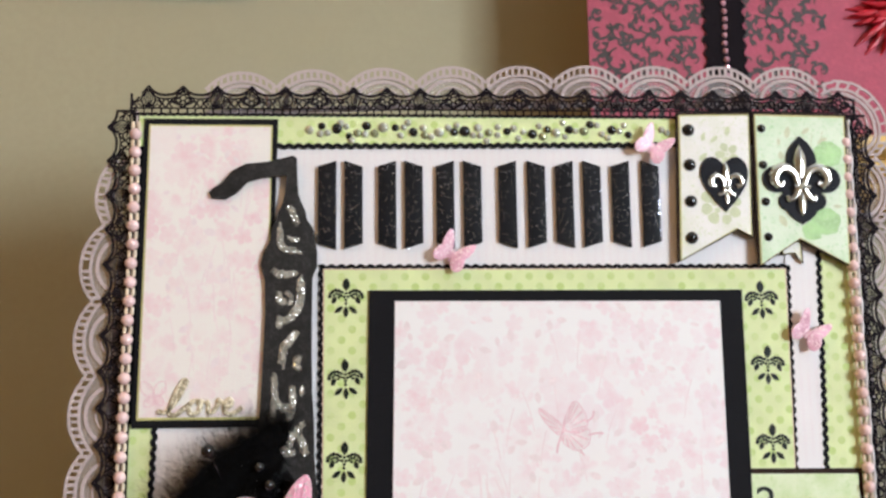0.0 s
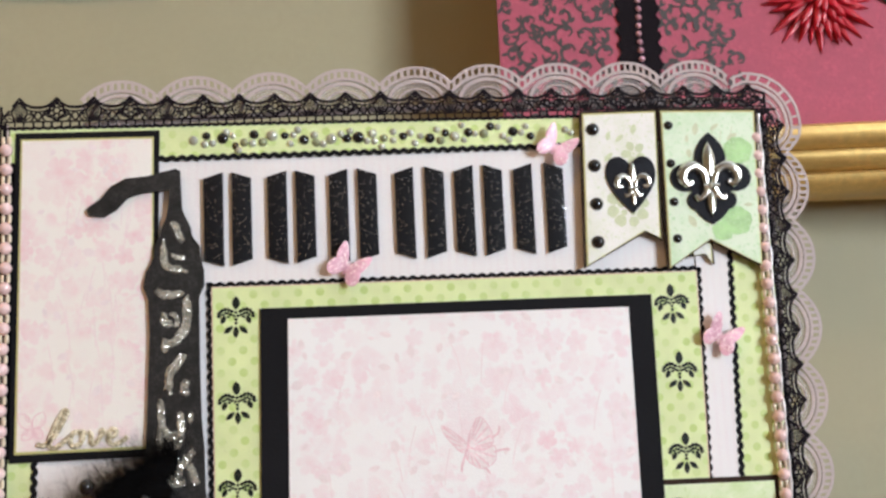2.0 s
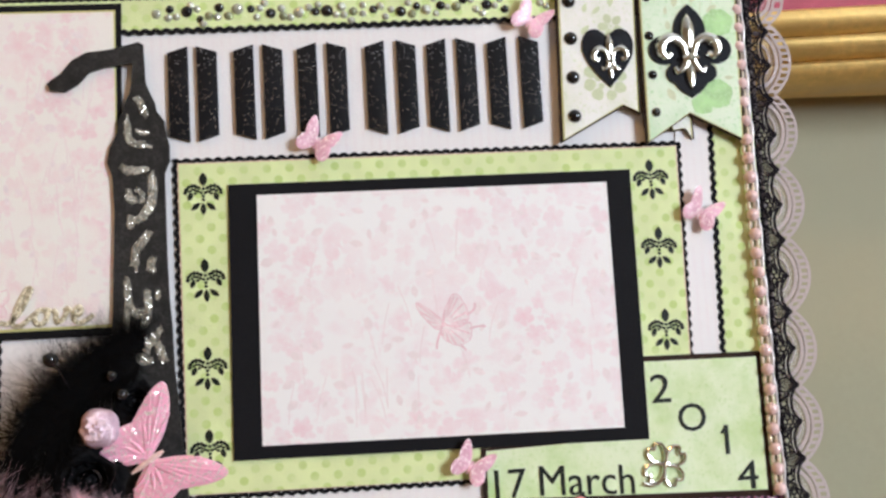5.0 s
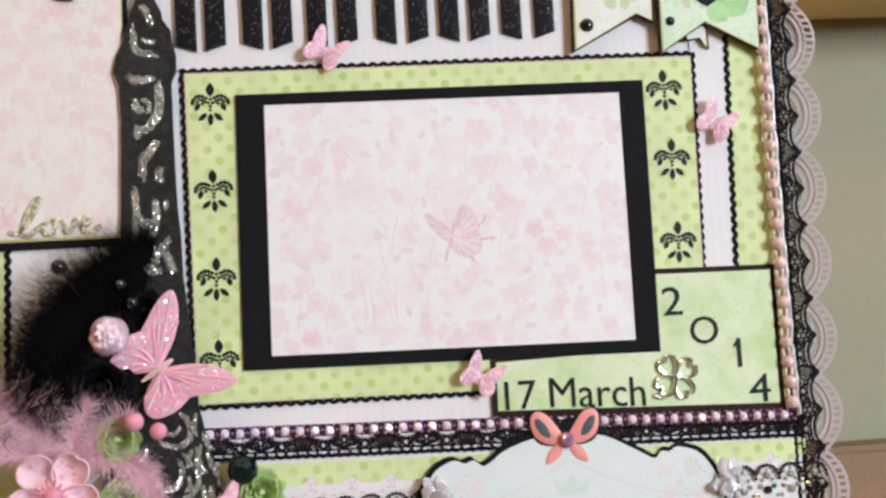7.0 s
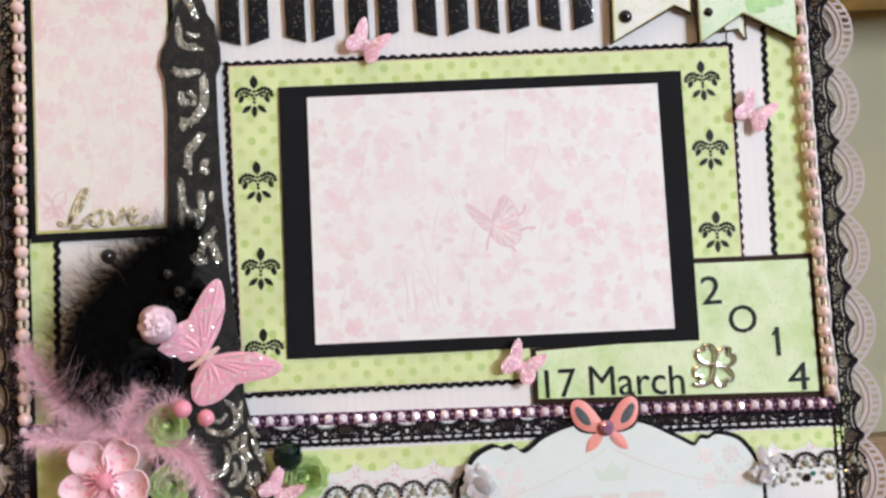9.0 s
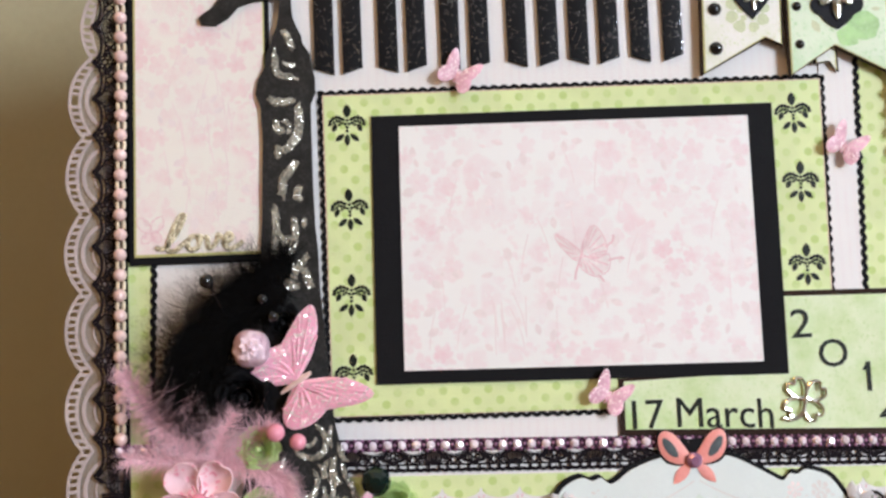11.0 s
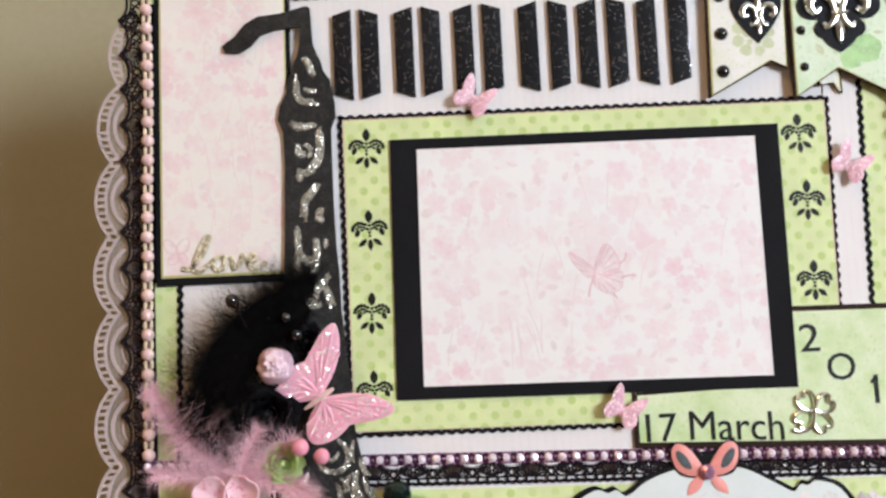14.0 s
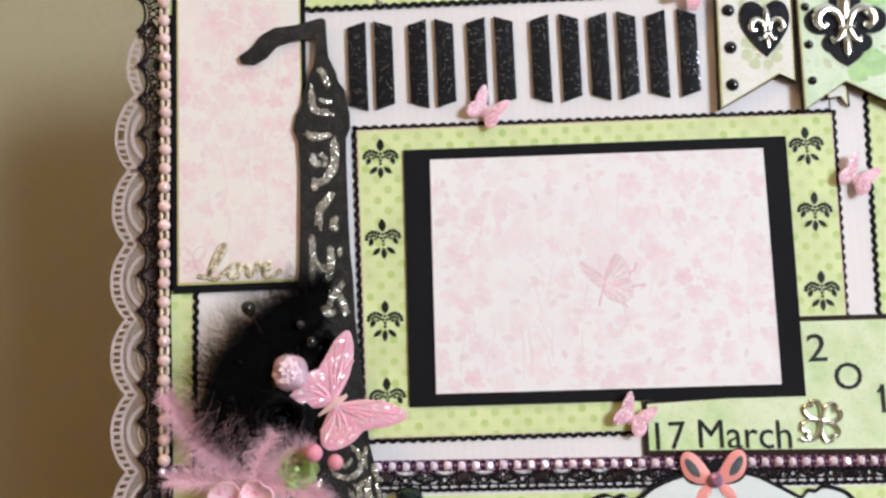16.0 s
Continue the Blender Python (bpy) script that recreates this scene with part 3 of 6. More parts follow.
# ---- floral prints ----
def floral_print(name, x0, z0, x1, z1, y, seed, parent, inks, blossoms, leaves, size=1.0, clear=()):
    """Printed blossoms, leaves and stems in several inks, none lying over another."""
    rnd = random.Random(seed)
    taken, layers = list(clear), [bmesh.new() for _ in inks]

    def free(x, z, r):
        if not (x0 + r < x < x1 - r and z0 + r < z < z1 - r) or any((x - a) ** 2 + (z - b) ** 2 < (r + c) ** 2 for a, b, c in taken):
            return False
        taken.append((x, z, r))
        return True

    def lay(bm, pts, up=0.012):
        bm.faces.new([bm.verts.new(P(a, b, y - up)) for a, b in pts])

    for k in range(blossoms):
        r = rnd.choice((6.4, 5.2, 4.4, 3.4, 2.7) if k < 500 else (3.0, 2.4, 2.0)) * size
        x, z = rnd.uniform(x0, x1), rnd.uniform(z0, z1)
        if not free(x, z, r * 0.97):
            continue
        bm, turn, n = layers[min(int(rnd.random() * len(inks) * 0.999), len(inks) - 1)], rnd.uniform(0, 6.3), rnd.choice((5, 5, 6))
        rows = ((n + 2, 0.7, 0.26, 0.27), (5, 0.32, 0.17, 0.16)) if r > 3.2 * size else ((n, 0.58, 0.38, 0.3),)
        for count, far, rx, rz in rows:
            for i in range(count):
                a = turn + far + 2 * math.pi * i / count + rnd.uniform(-0.07, 0.07)
                q = r * rnd.uniform(0.88, 1.04)
                lay(bm, [(px + rnd.uniform(-0.035, 0.035) * r, pz + rnd.uniform(-0.035, 0.035) * r) for px, pz in ring(x + r * far * math.cos(a), z + r * far * math.sin(a), q * rx, q * rz, 9, a)])
        lay(bm, ring(x, z, r * 0.09, None, 6))
    for k in range(leaves):
        x, z, r = rnd.uniform(x0, x1), rnd.uniform(z0, z1), rnd.uniform(0.75, 1.5) * size
        if free(x, z, r):
            lay(layers[0], leaf(x, z, r * 2, r * rnd.uniform(0.8, 1.3), rnd.uniform(0, 360), 4))
    for k in range(26 if x1 - x0 > 25 else 0):
        x, z, b = rnd.uniform(x0 + 8, x1 - 8), rnd.uniform(z0 + 3, z1 - 20), rnd.uniform(-5, 5)
        pts = curve([(x, z), (x + b * 0.3, z + 7), (x + b, z + 15)], 5)
        for i, (p, q) in enumerate(zip(pts, pts[1:])):
            d = Vector((q[0] - p[0], q[1] - p[1])).normalized() * 0.16
            lay(layers[-1], [(p[0] - d.y, p[1] + d.x), (p[0] + d.y, p[1] - d.x), (q[0] + d.y, q[1] - d.x), (q[0] - d.y, q[1] + d.x)], 0.004 + 0.0001 * k)
    for bm, ink in zip(layers, inks):
        tagged(part(name, bm, ink, parent, flat=True), kind="stuff")


floral_print("flower_print", 108.8, 129.8, 242, 221.2, -2.75, 5, mat, (FLORAL_INK, FLORAL_MID), 0, 110, 1.9, [(174.5, 169, 11)])
floral_print("flower_print", 12.6, 177, 58.4, 292, -2.15, 8, page, (FLORAL_INK, FLORAL_MID), 0, 40, 1.9)
bm, fill = bmesh.new(), bmesh.new()
WINGS = (
    [(-0.4, 1.6), (-9.4, 8.7), (-9.0, 5.4), (-5.4, 0.8), (-2.4, -1.6)],
    [(-0.4, 1.6), (2.6, 9.6), (4.6, 11.2), (6.6, 9.8), (8.8, 5.6), (9.2, 1.6), (5.2, -1.0)],
    [(0.2, -0.2), (5.4, -1.2), (9.8, 0.4), (9.6, -5.4), (5.2, -7.8), (1.4, -6.4), (-1.2, -3.6)],
)
for k, w in enumerate(WINGS):
    pts = [(176 + x, 169.4 + z) for x, z in curve(w, 4, True)]
    strip(bm, pts, 0.4, -2.77, -2.80 - 0.004 * k, True)
    slab(fill, [(176 + x * 0.98, 169.4 + z * 0.98) for x, z in w], -2.75, -2.76 - 0.003 * k)
    n = len(pts)
    for q in range(2, n - 2, 3):
        x, z = pts[q]
        strip(bm, [(176 + (x - 176) * f, 169.4 + (z - 169.4) * f) for f in (0.25, 0.6, 0.95)], [0.2, 0.5, 0.7], -2.77, -2.775 - 0.0007 * (n * k + q))
for line in ([(176.2, 173), (175.2, 169), (173.2, 163.4), (172.8, 160.6)], [(184.6, 172.6), (187.4, 174.4), (188, 177)], [(185.4, 167.4), (189, 168.2), (191.6, 168)], [(182, 161.6), (183.6, 159.6)]):
    strip(bm, curve(line, 4), 0.8, -2.77, -2.796)
part("wing_print", fill, FLORAL_INK, mat, "pale pink printed wings", flat=True)
part("butterfly_print", bm, FLORAL_DEEP, mat, "pink printed butterfly in the middle", flat=True)
bm = bmesh.new()
for k, (x, z, l, w, a) in enumerate(((13.6, 187.4, 7.6, 4.2, -38), (18.6, 187.6, 7.0, 4.4, 30), (14.6, 182.6, 5.4, 3.6, -130), (18.2, 183.0, 5.0, 3.4, 140))):
    pts = leaf(x, z, l, w, a)
    strip(bm, pts, 0.4, -2.16, -2.18 - 0.003 * k, True)
    for q in (0.4, 0.7):
        strip(bm, [(x + (px - x) * q, z + (pz - z) * q) for px, pz in pts[1:5]], 0.3, -2.16, -2.175 - 0.003 * k - 0.001 * q)
part("butterfly_print", bm, FLORAL_DEEP, page, "pink printed butterfly at the corner of the floral panel", flat=True)
# ---- lower papers ----
arcs, pts = [], [(84, 96)]
pts = [(60, 92.5), (304, 86.5), (304, 84)]
for k in range(17):
    cx = 297.5 - 14.2 * k
    base = 82.4 + (304 - cx) * 0.021
    for i in range(9):
        a = math.pi * i / 8
        pts.append((cx + 6.9 * math.cos(a), base - 3.6 * math.sin(a)))
pts.append((60, 86))
paper("scalloped_green_strip", pts, -0.75, GREEN_DOT, "green paper strip with a scalloped foot", 0.2)
bm = bmesh.new()
for k in range(17):
    cx = 297.5 - 14.2 * k
    base = 82.4 + (304 - cx) * 0.021
    for i in range(7):
        a = math.pi * (i + 0.2) / 7
        b = a + 0.25
        strip(bm, [(cx + 8.2 * math.cos(a), base - 2.2 - 5.4 * math.sin(a)), (cx + 8.2 * math.cos(b), base - 2.2 - 5.4 * math.sin(b))], 0.7, -0.75, -0.8)
part("stitched_line", bm, FLORAL_DEEP, page, "row of pink printed stitches", flat=True)
paper("corner_panel", [(7, 60), (40, 60), (40, 99), (7, 100)], -0.75, GREEN_DOT, "green paper at the lower corner", 0.2)


# ---- lace ----
def along(points):
    """Maps (s, h) to the page: s mm along a bent line, h mm to its left."""
    vs = [Vector(p) for p in points]
    lens = [(b - a).length for a, b in zip(vs, vs[1:])]

    def at(s, h):
        i = 0
        while i < len(lens) - 1 and s > lens[i]:
            s -= lens[i]
            i += 1
        d = (vs[i + 1] - vs[i]).normalized()
        p = vs[i] + d * s + Vector((-d.y, d.x)) * h
        return p.x, p.y

    return at, sum(lens)


LAY = [0]


def thread(bm, at, pts, w, y, thick=0.35):
    """A thread of lace through (s, h) points; crossing threads lie a little over one another."""
    LAY[0] += 1
    y -= 0.007 * (LAY[0] % 31)
    strip(bm, [at(s, h) for s, h in pts], w * (1.08 if thick == 0.35 else 1.0), y, y - thick)


def black_lace(name, line, height, y, parent, period=14.0, seed=1, first=0, weight=0.98):
    """Pointed black lace: a ladder foot, a loose net, ribbed fans and small blossoms under sharp points."""
    rnd = random.Random(seed)
    at, total = along(line)
    n = max(1, round(total / period))
    step = total / n
    H = height
    bm = bmesh.new()
    fine = weight * H / 11.6

    def rim(c, low=0.0):
        """From one point of the edge down through the valley and up to the next."""
        return [(c + step * u, H * (0.7 - low) + H * 0.3 * abs(2 * u - 1) ** 2.6) for u in (i / 10 for i in range(11))]

    thread(bm, at, wavy((0, 0.35), (total, 0.35), 3.0, 0.22), fine * 1.0, y)
    thread(bm, at, [(total * i / (n * 4), H * 0.24) for i in range(n * 4 + 1)], fine * 0.55, y)
    for k in range(n * 4):
        q = step * (k + 0.5) / 4 + rnd.uniform(-0.25, 0.25)
        thread(bm, at, [(q, 0.3), (q + rnd.uniform(-0.3, 0.3), H * 0.24)], fine * rnd.uniform(0.45, 0.8), y + 0.05)
    for q in (0.3, total - 0.3):
        thread(bm, at, [(q, 0.3), (q, H * 0.45), (q, H * 0.74)], 0.9, y - 0.04)
    for k in range(n):
        c = step * (k + 0.5)
        thread(bm, at, rim(c - step if k else c), fine * 0.95, y - 0.05)
        if k == n - 1:
            thread(bm, at, [p for p in rim(c) if p[0] <= total], fine * 0.95, y - 0.05)
        thread(bm, at, rim(c - step if k else c, 0.13), fine * 0.5, y)
        for s in (1, -1):
            flank = [(c, H * 1.02), (c + s * step * 0.1, H * 0.86), (c + s * step * 0.18, H * 0.74)]
            strip(bm, [at(*p) for p in flank], [0.4, 0.8, 1.0], y - 0.03, y - 0.36)
            # net of the ground on either side
            e = c + s * step * 0.5
            thread(bm, at, [(e, H * 0.24), (e - s * step * 0.1, H * 0.42), (e - s * step * 0.02, H * 0.58)], fine * 0.7, y + 0.03)
            thread(bm, at, [(e - s * step * 0.2, H * 0.24), (e - s * step * 0.1, H * 0.42), (e - s * step * 0.24, H * 0.62)], fine * 0.75, y + 0.01)
            thread(bm, at, [(e - s * step * 0.1, H * 0.42), (c + s * step * 0.24, H * 0.5)], fine * 0.6, y + 0.02)
        if (k + first) % 2 == 0:
            tip = (c, H * 0.9)
            for s in (1, -1):
                thread(bm, at, curve([(c, H * 0.24), (c + s * step * 0.16, H * 0.4), (c + s * step * 0.2, H * 0.58), (c + s * step * 0.1, H * 0.78), tip], 3), fine * 0.7, y)
                for f in (0.0, 0.055, 0.11):
                    thread(bm, at, [(c + s * f * step * 0.25, H * 0.28), (c + s * f * step * 1.15, H * 0.55), (c + s * f * step * 0.9, H * (0.86 - f * 1.2))], fine * 0.34, y + 0.04)
                # small side fans
                for f in (0.17, 0.27):
                    thread(bm, at, [(c + s * step * 0.13, H * 0.27), (c + s * step * f * 1.1, H * (0.66 - f))], fine * 0.42, y + 0.05)
        else:
            m = H * 0.6
            strip(bm, [at(c + H * 0.1 * math.sin(t), m + H * 0.1 * math.cos(t)) for t in (2 * math.pi * q / 9 for q in range(9))], 0.55, y, y - 0.35, True)
            for j in range(6):
                a = radians(60 * j)
                strip(bm, [at(c + H * (0.17 * math.sin(a) + 0.075 * math.sin(t)), m + H * (0.17 * math.cos(a) + 0.075 * math.cos(t))) for t in (2 * math.pi * q / 7 for q in range(7))], 0.5, y - 0.01 * j, y - 0.33 - 0.01 * j, True)
            for s in (1, -1):
                thread(bm, at, [(c, H * 0.24), (c + s * step * 0.1, H * 0.36), (c + s * step * 0.27, H * 0.44)], fine * 0.9, y + 0.02)
                thread(bm, at, [(c + s * step * 0.18, H * 0.66), (c + s * step * 0.26, H * 0.46)], fine * 0.9, y + 0.03)
            thread(bm, at, [(c, H * 0.78), (c, H)], fine * 1.2, y)
    return part(name, bm, LACE_BLACK, parent, flat=True)


black = thing("black_lace_border", P(155, 200, 0.2), "black scalloped lace border round the scrapbook page", "lace")
black_lace("lace_trim", [(3.5, 297.0), (306.0, 298.0)], 12.0, -1.02, black, seed=3)
black_lace("lace_trim", [(5.0, 89.5), (5.4, 160), (6.6, 252), (6.2, 299)], 11.4, -0.55, black, seed=4)
black_lace("lace_trim", [(301.8, 300), (300.8, 252), (300.2, 200), (300.0, 120), (300.4, 6)], 11.6, -0.55, black, seed=5, first=1)
black_lace("lace_trim", [(4.6, 5), (5.0, 89)], 11.4, -0.55, black, seed=6)
cross = thing("black_lace_ribbon", P(190, 96, -1), "black lace ribbon across the page above the tag", "lace")
CROSS = [(80, 93.9), (303, 87.6)]
black_lace("lace_trim", CROSS, 9.6, -1.0, cross, period=14.9, seed=7, weight=1.5)


def lilac_lace(name, line, height, y, parent, period=28.8, drop=6.5, band=2.6):
    """Lilac lace: a scalloped ladder edge over sheer net with nested arches within."""
    at, total = along(line)
    n = max(1, round(total / period))
    step = total / n
    bm = bmesh.new()

    def edge(s, low):
        u = (s / step) % 1.0
        return s, height - low - drop * abs(2 * u - 1) ** 2.2

    N = n * 24
    for low, w in ((0.6, 1.1), (4.3, 1.1)):
        thread(bm, at, [edge(total * i / N, low) for i in range(N + 1)], w, y, 0.4)
    count = n * 11
    for i in range(count):
        q = total * (i + 0.5) / count
        thread(bm, at, [edge(q, 0.4), edge(q + 0.15 * math.sin(i * 2.7), 4.5)], 1.15 + 0.2 * math.sin(i * 1.9), y - 0.02, 0.4)
    for k in range(n):
        c = step * (k + 0.5)
        net = bmesh.new()
        slab(net, [at(*edge(step * k + step * i / 16 * 0.999, 4.1)) for i in range(17)] + [at(c + step * 0.5, 3.0), at(c - step * 0.5, 3.0)], y + 0.35, y + 0.3)
        part("tulle", net, TULLE, parent, "sheer net between the lace arches" if k == 0 else "", flat=True)
        for q, w in ((0.39, 1.3), (0.25, 0.55)):
            thread(bm, at, [(c + step * q * math.cos(math.pi * i / 14), height * 0.16 + (height * 0.62 - 2.2) * (q / 0.39) * math.sin(math.pi * i / 14)) for i in range(15)], w, y + 0.05, 0.35)
    strip(bm, [at(total * i / 60, band / 2 - 0.4) for i in range(61)], band, y + 0.5, y + 0.3)
    return part(name, bm, LACE_LILAC, parent, flat=True)


lilac = thing("lilac_lace_border", P(155, 200, 1), "dusty lilac scalloped lace border behind the black lace", "lace")
lilac_lace("lace_trim", [(33.2, 297.6), (76, 299.6), (134, 301.8), (190, 302.8), (291.5, 303.4)], 18, 0.75, lilac)
lilac_lace("lace_trim", [*[(291.5 + 13.4 * math.sin(radians(a)), 290 + 13.4 * math.cos(radians(a))) for a in range(2, 91, 8)], (304.8, 285), (304.6, 262), (304.4, 200), (303.6, 150), (303, 100), (303, 24)], 17.6, 0.75, lilac, drop=7.5)
lilac_lace("lace_trim", [(4.6, 19), (4.0, 120), (4.4, 190), (6.4, 235), (11, 262), (15, 278)], 21.0, 0.75, lilac, drop=5.6, band=6.8)


# ---- strands of pearls and stones ----
def strand(name, line, pitch, r, y, material, label, band=None, small=0.0, small_material=None, seg=12):
    at, total = along(line)
    root = thing(name, (*at(0, 0), 0) and P(*at(total / 2, 0), y), label, "strand", "strands on the page")
    n = int(total / pitch)
    bm = bmesh.new()
    thread(bm, at, [(total * i / 12, 0) for i in range(13)], band or 0.7, y, 0.3)
    part("cord", bm, PURPLE_BAND if band else LACE_LILAC, root)
    bm = bmesh.new()
    (gem if material in (PINK_STONE,) else ball)(bm, 0, 0, 0, r, None, seg)
    me = finish("pearl", bm, material, Vector((0, 0, 0)), material is PINK_STONE)
    bm = bmesh.new()
    if band:
        ball(bm, 0, 0, 0, max(small, 0.5), None, 8, 5)
    else:
        for q in (-1.15, 1.15):
            tube(bm, [P(q, z, -0.4) for z in (-1.7, -1.2, 0, 1.2, 1.7)], [0.35, 0.68, 0.74, 0.68, 0.35], 7)
    tiny = finish("spacer_bead", bm, small_material or material, Vector((0, 0, 0)))
    rnd = random.Random(n)
    for i in range(n):
        s = (i + 0.5) * pitch
        rows = [(me, 0.0, 0.0, r), (tiny, pitch / 2, 0.0, small)]
        if band:
            rows += [(tiny, pitch * q, h, small * 0.8) for q, h in ((0.25, 1.7), (0.75, 1.7), (0.25, -1.7), (0.75, -1.7))]
        for data, off, side, rr in rows:
            x, z = at(min(s + off, total), side + rnd.uniform(-0.15, 0.15))
            ob = new(data.name.split(".")[0], data)
            ob.parent = root
            ob.location = P(x, z, y - 0.3 - (0 if material is PINK_STONE else rr * 0.9)) - ORIGIN[root]
            ob.rotation_euler = (rnd.uniform(-0.35, 0.35), rnd.uniform(0, 3), rnd.uniform(-0.1, 0.6)) if band or data is me else (0, rnd.uniform(-0.06, 0.06), 0)
    return root


strand("pearl_strand", [(4.2, 106), (4.8, 160), (5.6, 207), (6.6, 252), (6.2, 298.5)], 7.45, 2.5, -1.0, PEARL, "strand of pale pink pearls along the page edge", None, 1.2, CREAM_BEAD)
strand_right = strand("pearl_strand", [(299.4, 97), (298.8, 120), (298.6, 200), (298.9, 240), (298.9, 262), (299.2, 297)], 7.45, 2.5, -1.0, PEARL, "strand of pale pink pearls along the page edge", None, 1.2, CREAM_BEAD)
strand("rhinestone_strand", [(82, 103.4), (167, 100.8), (301.5, 95.8)], 5.3, 1.75, -1.36, PINK_STONE, "strand of pink rhinestones on a dark purple band", 4.4, 0.75, MAUVE_STONE, 8)
strand("rhinestone_strand", [(1, 105.4), (26, 104.6)], 4.4, 1.5, -1.36, PINK_STONE, "short strand of pink rhinestones on a purple band", 4.0, 0.85, MAUVE_STONE, 8)
at, total = along([(301.9, 96), (301.2, 120), (301.0, 200), (301.3, 240), (301.6, 297)])
bm = bmesh.new()
tube(bm, [P(*at(total * i / 60, 0.25 * math.sin(i)), -3.2) for i in range(61)], [0.75 + 0.3 * math.sin(i * 2.1) for i in range(61)], 7)
part("cord", bm, CORD, strand_right, "clear plastic cord")

at, total = along(CROSS)
for k in range(1, 15):
    bm = bmesh.new()
    slab(bm, [at(total * k / 15 + x, 7.2 + z) for x, z in curve([(-4.6, 0.5), (-2.4, -0.5), (0, -0.9), (2.4, -0.5), (4.6, 0.5), (0, 0.5)], 2, True)], -1.45, -1.6)
    part("pale_crescent", bm, PALE, cross, "pale crescent under the rhinestones" if k == 1 else "", flat=True)

# ---- the title: plain bars ----
for x0, x1 in ((78.6, 96.6), (102.8, 121.0), (126.4, 145.0), (152.0, 171.4), (175.6, 194.6), (199.2, 219.2)):
    root = thing("title_bar", P((x0 + x1) / 2, 242, -0.5), "upright black glitter bars mounted as a title", "title bar", "title bars")
    lift = (x0 - 79) * 0.006
    for a, b, s in ((x0, x0 + 7.4, 1), (x1 - 7.4, x1, -1)):
        za, zb = 243.6 + lift, 276.0 + lift
        bm = bmesh.new()
        inner, outer = (2.4, 0.0) if s > 0 else (0.0, 2.4)
        slab(bm, [(a, za - outer + 1), (b, za - inner + 1), (b, zb + inner), (a, zb + outer)], -0.5, -2.3, 0.3)
        part("bar", bm, BLACK_GLITTER, root)


# ---- writing ----
def writing(name, text, x0, z0, x1, z1, y, material, parent, tilt=0.0, even=False):
    """Letters of the built-in font fitted into a box on the page."""
    data = bpy.data.curves.new(name, "FONT")
    data.body, data.size, data.extrude = text, 1.0, 0.0
    data.resolution_u = 3
    data.offset = 0.0
    tmp = bpy.data.objects.new(name, data)
    scene.collection.objects.link(tmp)
    me = bpy.data.meshes.new_from_object(tmp.evaluated_get(bpy.context.evaluated_depsgraph_get()))
    bpy.data.objects.remove(tmp)
    co = np.array([v.co[:] for v in me.vertices])
    lo, hi = co.min(0), co.max(0)
    if even:
        half = (hi[0] - lo[0]) / (hi[1] - lo[1]) * (z1 - z0) / 2
        x0, x1 = (x0 + x1) / 2 - half, (x0 + x1) / 2 + half
    bm = bmesh.new()
    bm.from_mesh(me)
    bpy.data.meshes.remove(me)
    for v in bm.verts:
        u, w = (v.co.x - lo[0]) / (hi[0] - lo[0]), (v.co.y - lo[1]) / (hi[1] - lo[1])
        v.co = P(x0 + (x1 - x0) * u, z0 + (z1 - z0) * w + tilt * u, y)
    geo = bmesh.ops.extrude_face_region(bm, geom=bm.faces[:])
    bmesh.ops.translate(bm, verts=[g for g in geo["geom"] if isinstance(g, bmesh.types.BMVert)], vec=(0, -0.3 * MM, 0))
    return part(name, bm, material, parent, flat=True)


writing("day_number", "17", 191.4, 104.6, 203.0, 115.0, -2.1, STENCIL, card, 0.0)
writing("month_word", "March", 208.0, 104.6, 243.8, 115.4, -2.1, STENCIL, card, -1.9)
for text, x0, z0, x1, z1 in (("2", 252.8, 135.6, 260.4, 146.2), ("O", 262.6, 124.2, 273.4, 134.6), ("1", 278.2, 114.8, 283.4, 125.6), ("4", 283.7, 101.4, 291.8, 111.8)):
    writing("year_digit", text, x0, z0, x1, z1, -2.1, STENCIL, card, 0.0, text == "1")

bm = bmesh.new()
strip(bm, [(278.9, 122.6), (281.0, 125.3)], 0.9, -2.1, -2.38)
part("digit_stroke", bm, STENCIL, card, flat=True)

love = thing("love_word", P(36, 177, -2.2), "pale gold glitter script word love on the floral panel", "word")
bm = bmesh.new()
for s in (
    [(17.5, 178.6), (21, 178.2), (25.5, 182.5), (29, 188.2), (29.6, 190), (28, 190), (25, 185.5), (22.6, 180), (22.8, 177.4), (25.5, 177.2), (29, 179.6), (31, 181)],
    [(35, 182.4), (32.2, 182), (30.8, 179.4), (32, 177.4), (34.6, 177.8), (36, 180.2), (35, 182.4), (37.4, 181.6)],
    [(38, 182.2), (39.2, 181), (39.6, 177.8), (41.6, 178.4), (43.4, 180.8), (43.6, 182.6), (45.4, 181.2)],
    [(45.6, 179.4), (48.4, 180.2), (49.4, 181.8), (48, 182.8), (46.4, 181), (46.6, 178.2), (48.6, 177.2), (51.4, 178), (54, 179.8)],
):
    tube(bm, [P(18 + (x - 17.5) * 0.88, z + 0.4, -2.6) for x, z in curve(s, 6)], 0.95, 6, 0.7)
part("script", bm, GOLD_GLITTER, love)

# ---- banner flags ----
def fit_to_view(x, z, y):
    """Moves a piece at height y mm inwards so the camera sees it over (x, z)."""
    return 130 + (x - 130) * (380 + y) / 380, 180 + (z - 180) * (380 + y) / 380


